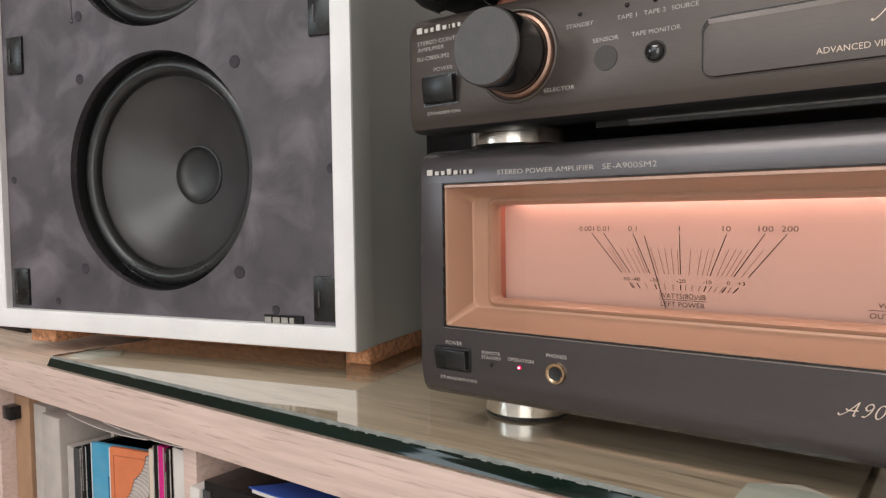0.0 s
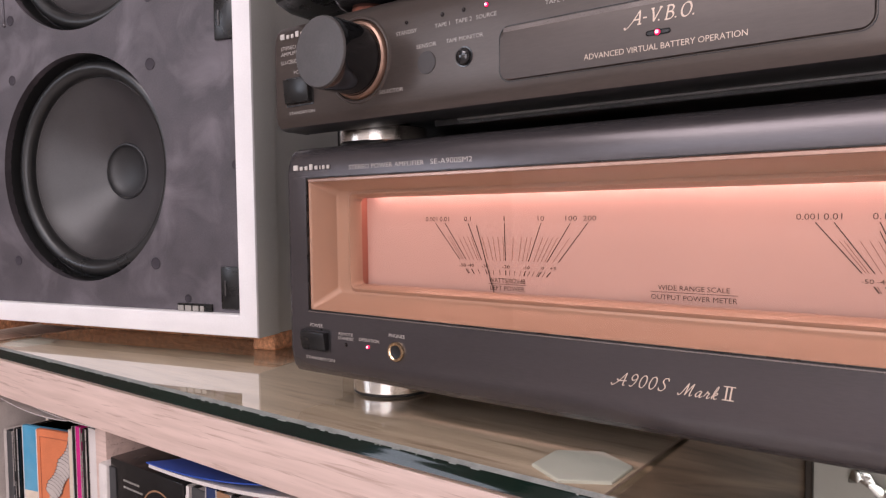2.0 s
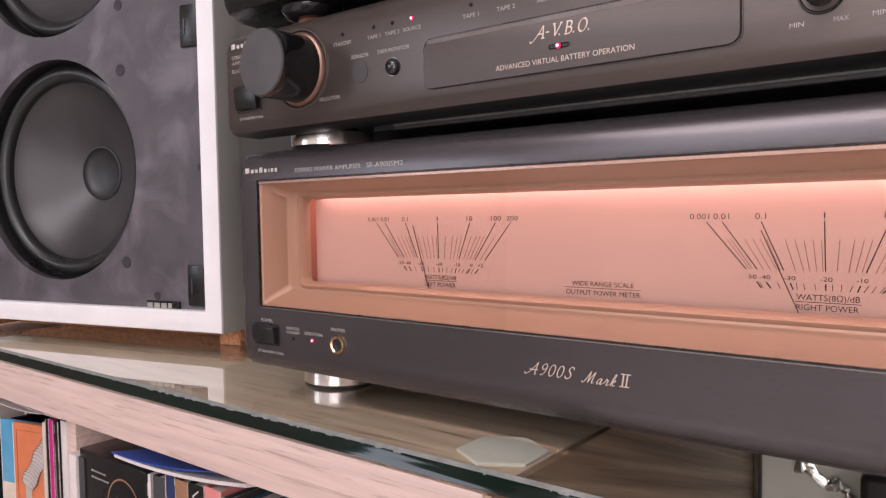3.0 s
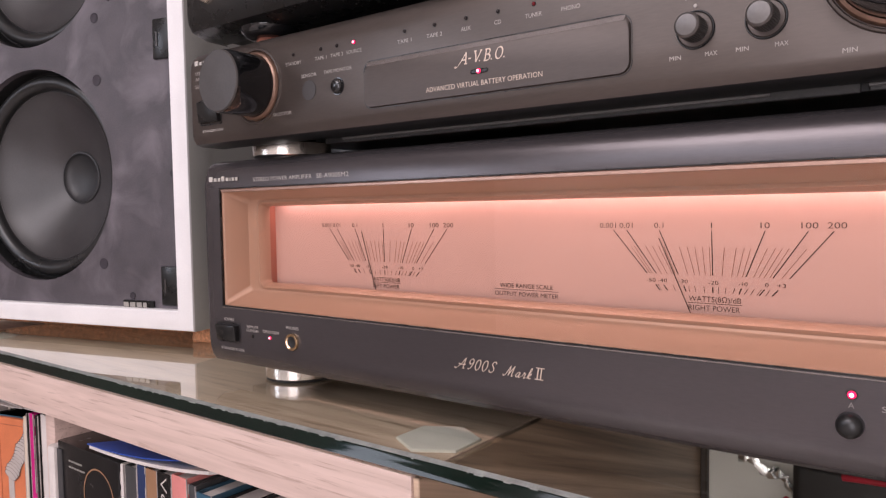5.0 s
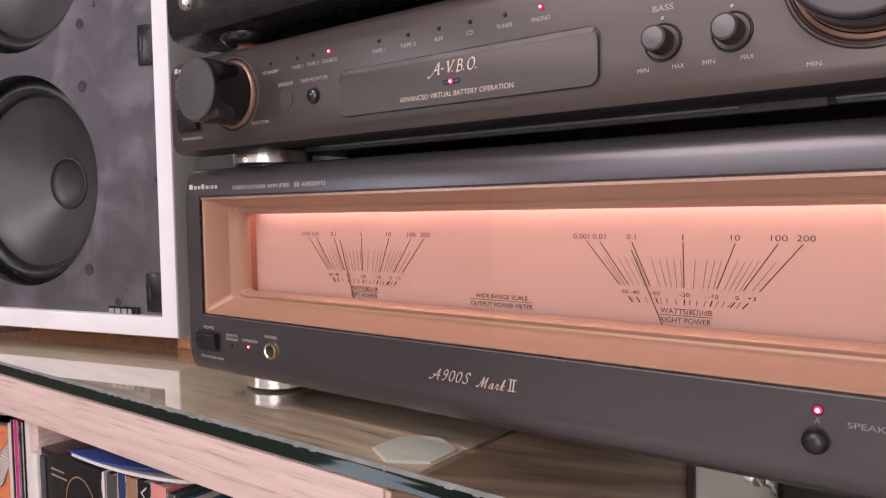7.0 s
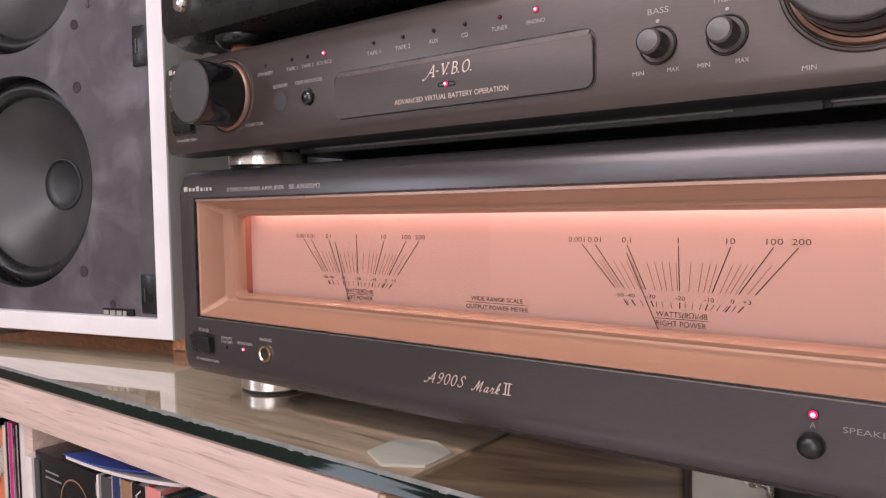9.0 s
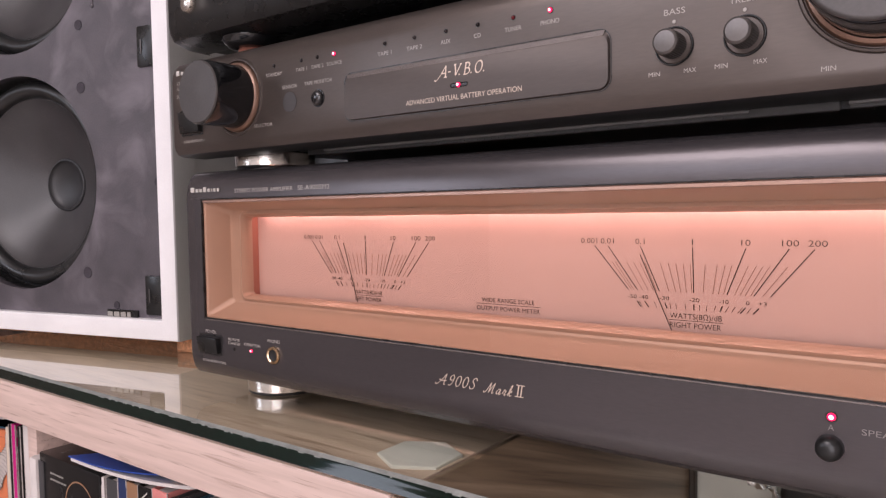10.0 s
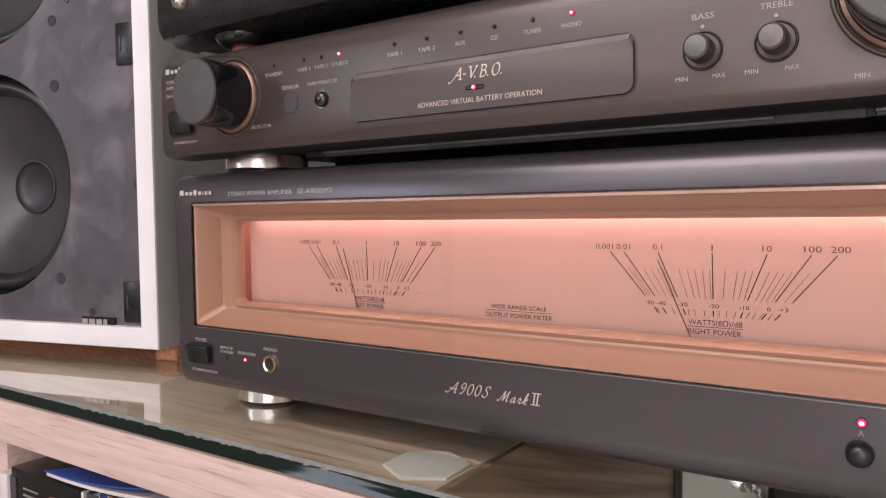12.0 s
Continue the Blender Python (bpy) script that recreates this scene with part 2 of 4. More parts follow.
def thing(name, label, category, at=None, group="", kind=""):
    ob = new(name)
    ob.empty_display_size = 0.02
    ob.matrix_basis = at or Matrix()
    return tagged(ob, label, category, group, kind)


def part(name, bm, material, parent, label="", world=True, angle=35):
    """A mesh of its own under a thing or a part; world: the mesh is given in the world's coordinates."""
    if world:
        bm.transform(root_of(parent).matrix_basis.inverted())
    ob = new(name, finish(bm, name, material, angle))
    ob.parent = parent
    return tagged(ob, label) if label else ob


def solid(name, bm, material, label, category, group="", kind=""):
    return tagged(new(name, finish(bm, name, material)), label, category, group, kind)


def box(x0, x1, y0, y1, z0, z1, bevel=0.0, seg=2, bm=None):
    bm = bm or bmesh.new()
    vs = bmesh.ops.create_cube(bm, size=1)["verts"]
    for v in vs:
        v.co = Vector((x0 + (v.co.x + 0.5) * (x1 - x0), y0 + (v.co.y + 0.5) * (y1 - y0), z0 + (v.co.z + 0.5) * (z1 - z0)))
    if bevel:
        es = list({e for v in vs for e in v.link_edges})
        bmesh.ops.bevel(bm, geom=es, offset=bevel, segments=seg, affect="EDGES", profile=0.5)
    return bm


def rounded(w, h, r, n=6):
    """Points of a rounded rectangle of half width w and half height h."""
    r = max(min(r, w, h), 1e-5)
    pts = []
    for k, (sx, sz) in enumerate(((1, 1), (-1, 1), (-1, -1), (1, -1))):
        for i in range(n + 1):
            a = math.pi / 2 * (k + i / n)
            pts.append((sx * (w - r) + r * math.cos(a), sz * (h - r) + r * math.sin(a)))
    return pts


def loft(rings, cap_first=False, cap_last=False, bm=None, m=None, closed=True):
    """Joins rings of points (lists of 3-vectors of one length) into a skin."""
    bm = bm or bmesh.new()
    rows = [[bm.verts.new(m @ Vector(p) if m else p) for p in ring] for ring in rings]
    n = len(rows[0])
    for a, b in zip(rows, rows[1:]):
        for i in range(n if closed else n - 1):
            j = (i + 1) % n
            bm.faces.new((a[i], a[j], b[j], b[i]))
    if cap_first:
        bm.faces.new(rows[0])
    if cap_last:
        bm.faces.new(rows[-1])
    return bm


def rings_xz(specs, n=6):
    """specs: (cx, cz, half width, half height, corner radius, y)."""
    return [[(cx + px, y, cz + pz) for px, pz in rounded(w, h, r, n)] for cx, cz, w, h, r, y in specs]


def lathe_y(cx, cz, profile, seg=48, cap_first=False, cap_last=True, bm=None):
    """Turned round an axis along y. profile: (radius, y)."""
    rings = [[(cx + r * math.cos(2 * math.pi * i / seg), y, cz + r * math.sin(2 * math.pi * i / seg)) for i in range(seg)] for r, y in profile]
    return loft(rings, cap_first, cap_last, bm)


def lathe_z(cx, cy, profile, seg=64, cap_first=True, cap_last=True):
    rings = [[(cx + r * math.cos(2 * math.pi * i / seg), cy + r * math.sin(2 * math.pi * i / seg), z) for i in range(seg)] for r, z in profile]
    return loft(rings, cap_first, cap_last)


def letters(body, material, parent, x0, x1, z, cap, y, shear=0.0, name="lettering", thick=0.00012, tilt=0.0, spacing=1.0):
    """Writing on a front that faces -y: from x0 to x1, its baseline at z, capitals of height cap."""
    cu = bpy.data.curves.new("writing", "FONT")
    cu.offset = -0.012 if cap > 0.004 else -0.002
    cu.body, cu.size, cu.shear, cu.extrude, cu.resolution_u, cu.space_character = body, 1.0, shear, 0.0, 3, spacing
    tmp = new("writing", cu)
    me = bpy.data.meshes.new_from_object(tmp.evaluated_get(bpy.context.evaluated_depsgraph_get()))
    bpy.data.objects.remove(tmp)
    bm = bmesh.new()
    bm.from_mesh(me)
    bpy.data.meshes.remove(me)
    xs = [v.co.x for v in bm.verts]
    k, s = (x1 - x0) / (max(xs) - min(xs)), cap / 0.70
    low = min(xs)
    for v in bm.verts:
        px = (v.co.x - low) * k
        v.co = Vector((x0 + px, y - thick, z + v.co.y * s + px * tilt))
    return part(name, bm, material, parent)


def bars(spec, material, parent, z, h, y, name="lettering_bar"):
    """Plain bars in the place of a wordmark: spec is a list of (x0, x1)."""
    bm = bmesh.new()
    for i, (x0, x1) in enumerate(spec):
        box(x0, x1 - 0.0009, y - 0.0004, y + 0.0005, z, z + (h if i in (0, 3) else h * 0.70), 0.0002, 1, bm)
    return part(name, bm, material, parent)


def pen(bm, pts, at, size, y, thin, thick, slant, nib=35):
    """A pen stroke through pts (in cap heights): smooth, and broader across the nib."""
    p = [Vector((u + slant * v, v)) for u, v in pts]
    if len(p) > 2:
        q = [p[0]] + p + [p[-1]]
        p = []
        for a, b, c, d in zip(q, q[1:], q[2:], q[3:]):
            for i in range(6):
                t = i / 6
                p.append(0.5 * (2 * b + (c - a) * t + (2 * a - 5 * b + 4 * c - d) * t * t + (3 * b - a - 3 * c + d) * t ** 3))
        p.append(q[-2])
    rows = []
    for i, c in enumerate(p):
        d = (p[min(i + 1, len(p) - 1)] - p[max(i - 1, 0)]).normalized()
        w = thin + (thick - thin) * abs(math.sin(math.atan2(d.y, d.x) - radians(nib)))
        if len(p) > 3 and i in (0, len(p) - 1):
            w *= 0.6
        s = Vector((-d.y, d.x)) * w / 2
        rows.append([bm.verts.new((at[0] + e.x * size, y, at[1] + e.y * size)) for e in (c - s, c + s)])
    for a, b in zip(rows, rows[1:]):
        bm.faces.new((a[0], b[0], b[1], a[1]))


def oval(cx, cz, rx, rz):
    return [(cx + rx * math.sin(2 * math.pi * i / 10), cz + rz * math.cos(2 * math.pi * i / 10)) for i in range(11)]


SCRIPT = {
    "A": (((-0.42, 0.12), (-0.36, 0.0), (-0.18, 0.02), (0.12, 0.34), (0.52, 1.02)), ((0.52, 1.02), (0.50, 0.30), (0.53, 0.02), (0.66, 0.06)), ((-0.10, 0.46), (0.10, 0.36), (0.70, 0.40))),
    "9": (((0.46, 0.80), (0.30, 0.98), (0.08, 0.86), (0.06, 0.62), (0.22, 0.50), (0.42, 0.64), (0.47, 0.84), (0.42, 0.40), (0.24, 0.06), (0.02, 0.06)),),
    "0": (oval(0.25, 0.5, 0.24, 0.48),),
    "S": (((0.52, 0.78), (0.42, 0.97), (0.18, 0.92), (0.14, 0.68), (0.32, 0.48), (0.42, 0.24), (0.26, 0.02), (0.02, 0.06), (-0.04, 0.22)),),
    "M": (((-0.22, 0.14), (-0.14, 0.0), (0.02, 0.10), (0.20, 0.55), (0.34, 1.0)), ((0.34, 1.0), (0.36, 0.5), (0.34, 0.02)), ((0.34, 0.02), (0.56, 0.6), (0.76, 1.0)), ((0.76, 1.0), (0.70, 0.25), (0.74, 0.0), (0.90, 0.12))),
    "a": (((0.38, 0.44), (0.20, 0.48), (0.02, 0.24), (0.08, 0.02), (0.24, 0.10), (0.38, 0.44)), ((0.40, 0.48), (0.34, 0.12), (0.40, 0.0), (0.56, 0.14))),
    "r": (((0.0, 0.12), (0.12, 0.40), (0.16, 0.54), (0.22, 0.42), (0.36, 0.44)), ((0.36, 0.44), (0.26, 0.12), (0.32, 0.0), (0.48, 0.14))),
    "k": (((0.0, 0.12), (0.22, 0.62), (0.26, 0.96), (0.18, 0.96), (0.10, 0.50), (0.06, 0.0)), ((0.08, 0.16), (0.30, 0.50), (0.36, 0.38), (0.14, 0.26)), ((0.14, 0.26), (0.28, 0.02), (0.44, 0.10))),
    "A-": (((-0.62, -0.10), (-0.52, -0.24), (-0.30, -0.10), (0.05, 0.35), (0.44, 1.04)), ((0.42, 1.04), (0.50, 0.50), (0.56, 0.0)), ((0.40, 0.0), (0.72, 0.0)), ((0.0, 0.36), (0.52, 0.36)), ((0.78, 0.42), (1.08, 0.42))),
    "V": (((0.08, 0.98), (0.24, 0.50), (0.32, 0.0)), ((0.32, 0.0), (0.56, 0.55), (0.74, 0.98)), ((-0.04, 0.98), (0.22, 0.98)), ((0.62, 0.98), (0.84, 0.98))),
    "B": (((0.10, 0.0), (0.10, 0.98)), ((-0.02, 0.98), (0.36, 0.98), (0.52, 0.80), (0.40, 0.56), (0.12, 0.53)), ((0.12, 0.53), (0.46, 0.50), (0.60, 0.27), (0.44, 0.03), (-0.02, 0.0))),
    "O": (oval(0.36, 0.49, 0.35, 0.50),),
    ".": (((0.0, 0.06), (0.12, 0.06)),),
}


def script(spec, material, parent, x0, z, cap, y, thin, thick, slant):
    """Pen-drawn writing: spec is a list of (glyph, offset in cap heights)."""
    bm = bmesh.new()
    k = 0
    for g, off in spec:
        for pts in SCRIPT[g]:
            pen(bm, pts, (x0 + off * cap, z), cap, y - 0.00012 - 0.000004 * k, 0.13 if g == "." else thin, 0.13 if g == "." else thick, slant)
            k += 1
    return part("lettering", bm, material, parent)


def stroke(bm, xb, zb, xt, zt, w, y):
    """A thin printed line."""
    d = Vector((xt - xb, 0, zt - zb)).normalized()
    s = Vector((d.z, 0, -d.x)) * w / 2
    p, q = Vector((xb, y, zb)), Vector((xt, y, zt))
    bm.faces.new([bm.verts.new(c) for c in (p - s, p + s, q + s, q - s)])

# ---- the room ----
G = 0.856         # top of the glass shelf
XL, XR, YF, YB, H = -1.7, 2.3, -2.6, 0.62, 2.45


def wall(name, bm, material, label):
    return solid(name, bm, material, label, "wall", kind="structure")


solid("floor", box(XL - 0.1, XR + 0.1, YF - 0.1, YB + 0.1, -0.1, 0.0), M_FLOOR, "pale wooden floor of the room", "floor", kind="structure")
solid("ceiling", box(XL - 0.1, XR + 0.1, YF - 0.1, YB + 0.1, H, H + 0.1), M_CEIL, "white painted ceiling of the room", "ceiling", kind="structure")
# Darker paint here carries the shade behind the shelf.
wall("wall_back", box(XL - 0.1, XR + 0.1, YB, YB + 0.1, 0, H), M_WALLSHADE, "wall behind the shelf with shade put into its paint")
bm = bmesh.new()
for y0, y1, z0, z1 in ((YF, -2.43, 0, H), (-1.51, YB, 0, H), (-2.43, -1.51, 0, 1.16), (-2.43, -1.51, 1.78, H)):
    box(XL - 0.1, XL, y0, y1, z0, z1, bm=bm)
# Wall out of view, made dark so the glass edge reflects little there.
wall("wall_left", bm, M_WALLUNSEEN, "unseen side wall, dark for reflections, with a small window opening")
wall("wall_right", box(XR, XR + 0.1, YF, YB, 0, H), M_WALL, "plain beige painted side wall")
bm = bmesh.new()
WX0, WX1, WZ0, WZ1 = 0.14, 1.46, 0.10, 2.10
VX0, VX1, VZ0, VZ1 = -1.35, -0.05, 1.74, 2.30
for x0, x1, z0, z1 in ((XL, VX0, 0, H), (VX0, VX1, 0, VZ0), (VX0, VX1, VZ1, H), (VX1, WX0, 0, H), (WX1, XR, 0, H), (WX0, WX1, 0, WZ0), (WX0, WX1, WZ1, H)):
    box(x0, x1, YF - 0.1, YF, z0, z1, bm=bm)
wall("wall_front", bm, M_WALL, "plain beige wall with a glass door and a high window")

# ---- shelf unit under the glass ----
BF = -0.0365      # front of the wooden board
BT = 0.8465       # its top
BU = 0.8173       # its underside
shelf = thing("shelf_unit", "pale ash wood shelf unit with a thick top board", "shelf", pose(-0.4, 0.1, 0))
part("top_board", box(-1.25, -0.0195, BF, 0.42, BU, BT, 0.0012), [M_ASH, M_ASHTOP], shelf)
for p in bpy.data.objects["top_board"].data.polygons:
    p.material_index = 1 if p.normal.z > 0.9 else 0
part("lower_board", box(-1.25, -0.013, BF + 0.004, 0.42, 0.42, 0.45, 0.001), M_ASH, shelf)
part("back_board", box(-1.25, -0.013, 0.42, 0.43, 0.0, 0.83), M_DARKWOOD, shelf)
for x0, x1 in ((-1.25, -1.22), (-0.720, -0.700), (-0.4075, -0.3925), (-0.049, -0.0195)):
    part("upright", box(x0, x1, BF + 0.018, 0.42, 0.0 if x1 - x0 > 0.02 else 0.45, BU, 0.0008), M_ASH, shelf)

part("end_panel", box(-0.0194, -0.0160, BF + 0.001, 0.35, 0.0, BT - 0.0008, 0.0005, 1), M_STRIPED, shelf, "dark brown end panel with slanting streaks")
# Added strip paints the shaded line where end panel and grey board meet.
part("corner_shade", box(-0.0158, -0.0105, 0.3420, 0.3500, 0.0, BT - 0.002, 0.001, 1), M_CORNERSHADE, shelf, "added dark strip for the shade in the rear corner")
side = thing("side_cabinet", "dark brown wooden cabinet that carries the other end of the glass", "cabinet", pose(0.5, 0.1, 0))
part("body", box(0.245, 0.80, BF + 0.01, 0.35, 0.0, BT - 0.002, 0.001, 1), M_DARKWOOD, side)
part("top_board", box(0.240, 0.80, BF + 0.006, 0.35, BT - 0.002, BT + 0.002, 0.0005, 1), M_DARKWOOD, side)
part("back_board", box(-0.0160, 0.245, 0.352, 0.362, 0.0, BT, 0.0005, 1), M_GREYBOX, side, "light grey board closing the gap between the cabinets")

# ---- glass shelf on felt pads ----
glass = thing("glass_shelf", "clear glass shelf with a dark green polished edge", "glass shelf", pose(0, 0.1, G))
GX0, GX1, GY0, GY1, GT = -0.5575, 0.62, -0.0388, 0.41, 0.0080
bm = bmesh.new()
rings = []
edge = [(-GT, 0.0012), (-GT + 0.0005, 0.0004), (-GT + 0.0010, 0.0), (-0.0061, 0.0003), (-0.0050, 0.0008), (-0.0040, 0.0013), (-0.0030, 0.0018), (-0.0021, 0.0022), (-0.0014, 0.0026), (0.0, 0.0044)]
for z, d in edge:
    ring = []
    for px, py in rounded((GX1 - GX0) / 2 - min(d, 0.0006), (GY1 - GY0) / 2 - d, 0.004, 4):
        ring.append(((GX0 + GX1) / 2 + px, (GY0 + GY1) / 2 + py, G + z))
    rings.append(ring)
loft(rings, True, True, bm)
bm.faces.ensure_lookup_table()
for f in bm.faces:
    zs = [v.co.z for v in f.verts]
    f.material_index = (0 if zs[0] > G - 0.001 else 3) if max(zs) - min(zs) < 1e-6 else (2 if min(zs) > G - 0.0016 else 1)
    if f.material_index == 1 and f.calc_center_median().y > GY0 + 0.006:
        f.material_index = 4
part("pane", bm, [M_GLASS, M_GLASSEDGE, M_CHAMFER, M_GLASSUNDER, M_CLEAREDGE], glass, angle=18)

random.seed(11)
bm = bmesh.new()
for i in range(64):
    x = GX0 + 0.02 + random.random() * 0.75
    w, h = random.uniform(0.0004, 0.0016) * random.choice((1, 1, 2.4, 4)), random.uniform(0.00006, 0.00022)
    box(x, x + w, GY0 + 0.0021, GY0 + 0.0031, G - 0.0016 - h, G - 0.0014, bm=bm)
tagged(part("edge_chips", bm, M_CHIP, glass, "small pale chips along the polished edge"), kind="stuff")


def pad(cx, cy, r, turn):
    bm = bmesh.new()
    ring = [(cx + r * math.cos(radians(turn + 60 * i)), cy + r * math.sin(radians(turn + 60 * i))) for i in range(6)]
    loft([[(x, y, z) for x, y in ring] for z in (BT, G - GT - 0.0004)] + [[(cx + (x - cx) * 0.97, cy + (y - cy) * 0.97, G - GT) for x, y in ring]], True, True, bm)
    return solid("felt_pad", bm, M_PAD, "white hexagonal felt pad between board and glass", "pad", "pads under the glass")


pad(-0.0396, 0.0092, 0.0214, 30)
pad(-0.5780, 0.0130, 0.0226, 20)

# ---- power amplifier ----


def panel(xs, prof, hole=None, depth=0.02, m=None):
    """A front panel: columns (x, inset), a profile (y, z) from the bottom to the top, and a rectangular opening."""
    bm = bmesh.new()
    grid = [[bm.verts.new((x, y + off, z)) for y, z in prof] for x, off in xs]
    for i in range(len(xs) - 1):
        for j in range(len(prof) - 1):
            xm, zm = (xs[i][0] + xs[i + 1][0]) / 2, (prof[j][1] + prof[j + 1][1]) / 2
            if hole and hole[0] < xm < hole[1] and hole[2] < zm < hole[3]:
                continue
            bm.faces.new((grid[i][j], grid[i + 1][j], grid[i + 1][j + 1], grid[i][j + 1]))
    edges = [e for e in bm.edges if len(e.link_faces) == 1]
    ret = bmesh.ops.extrude_edge_only(bm, edges=edges)
    for v in [g for g in ret["geom"] if isinstance(g, bmesh.types.BMVert)]:
        inside = hole and hole[0] - 1e-5 <= v.co.x <= hole[1] + 1e-5 and hole[2] - 1e-5 <= v.co.z <= hole[3] + 1e-5
        v.co.y = 0.004 if inside else max(v.co.y, depth)
    return bm


amp = thing("power_amplifier", "graphite grey power amplifier with two lit copper power meters", "amplifier", pose(0, 0.15, G))
WX, WB, WT = 0.2005, 0.9040, 0.9768
cols = [(-0.2163, 0.003), (-0.2160, 0.0013), (-0.2150, 0.0003), (-0.2135, 0), (-WX, 0), (WX, 0), (0.2135, 0), (0.2150, 0.0003), (0.2160, 0.0013), (0.2163, 0.003)]
prof = [(0.020, 0.8675), (0.008, 0.8676), (0.0045, 0.8690), (0.0020, 0.8725), (0.0006, 0.8775), (0, 0.8830), (0, 0.8900), (0, WB), (0, WT),
        (0.0003, 0.9800), (0.0009, 0.9835), (0.0018, 0.9868), (0.0030, 0.9894), (0.0050, 0.9916), (0.0085, 0.9933), (0.0140, 0.9942), (0.024, 0.9945)]
part("front_panel", panel(cols, prof, (-WX, WX, WB, WT), 0.024), M_PANEL, amp)
bm = bmesh.new()
box(-0.2135, 0.2135, 0.030, 0.38, 0.866, 0.9945, 0.001, 1, bm)
part("case", bm, M_CASE, amp, "black metal case")
HC, VC = (WB + WT) / 2, (WT - WB) / 2
bez = loft(rings_xz([(0, HC, WX, VC, 0.001, 0.0015), (0, HC, WX - 0.0008, VC - 0.0008, 0.002, 0.0020), (0, HC, WX - 0.0018, VC - 0.0015, 0.003, 0.0028),
                     (0, HC + 0.0008, WX - 0.0080, VC - 0.0076, 0.004, 0.0152), (0, HC + 0.0010, WX - 0.0092, VC - 0.0084, 0.004, 0.0158),
                     (0, HC + 0.0012, 0.1836, 0.0276, 0.004, 0.0160),
                     (0, HC + 0.0012, 0.1830, 0.0270, 0.004, 0.0150), (0, HC + 0.0012, 0.1816, 0.0258, 0.0035, 0.0144), (0, HC + 0.0012, 0.1799, 0.0243, 0.003, 0.0164),
                     (0, HC + 0.0012, 0.1793, 0.0238, 0.0025, 0.0190), (0, HC + 0.0012, 0.1792, 0.0237, 0.0025, 0.0215)]))
part("meter_bezel", bez, M_BEZEL, amp, "copper coloured stepped bezel round the meters")
# Red shade at both ends of the meter recess is put into the colour.
for sx in (-1, 1):
    part("meter_side", box(sx * 0.1810 - 0.0018, sx * 0.1810 + 0.0018, 0.0214, 0.0259, 0.909, 0.9660), M_REDSHADE, amp)
part("light_box", box(-0.186, 0.186, 0.0262, 0.029, 0.908, 0.978), M_PLATE, amp)
plate = part("meter_plate", box(-0.1855, 0.1855, 0.0258, 0.0262, 0.909, 0.977), M_PLATE, amp, "peach coloured meter plate with printed scales")
PY = 0.0256
MAJT = (-42.0, -35.9, -21.5, 0.0, 20.2, 35.4, 43.9)
MAJB = (-26.8, -22.8, -13.5, 0.5, 13.3, 23.2, 29.1)
MINT = (-34.1, -32.6, -27.5, -24.5, -21.8, -19.6, -13.1, -9.8, -6.7, -3.7, -0.9, 5.0, 9.6, 12.6, 15.1, 21.1, 24.0, 26.4, 28.8, 34.9)
MINB = (-25.5, -24.5, -20.6, -18.1, -15.9, -14.7, -9.5, -6.7, -4.7, -2.4, -0.3, 4.2, 7.9, 10.0, 12.0, 16.2, 18.1, 20.0, 22.0, 26.3)
TICKT = (-23.0, -22.0, -19.6, -15.7, -11.2, -9.1, -6.7, -3.0, 0.6, 2.8, 5.7, 9.2, 11.6, 14.1, 16.4, 19.2, 20.2, 22.2, 25.1)
TICKB = (-21.3, -20.6, -17.9, -14.5, -10.2, -8.8, -6.3, -2.6, 0.6, 2.8, 5.5, 8.3, 10.7, 12.6, 15.0, 17.3, 18.3, 20.6, 22.9)
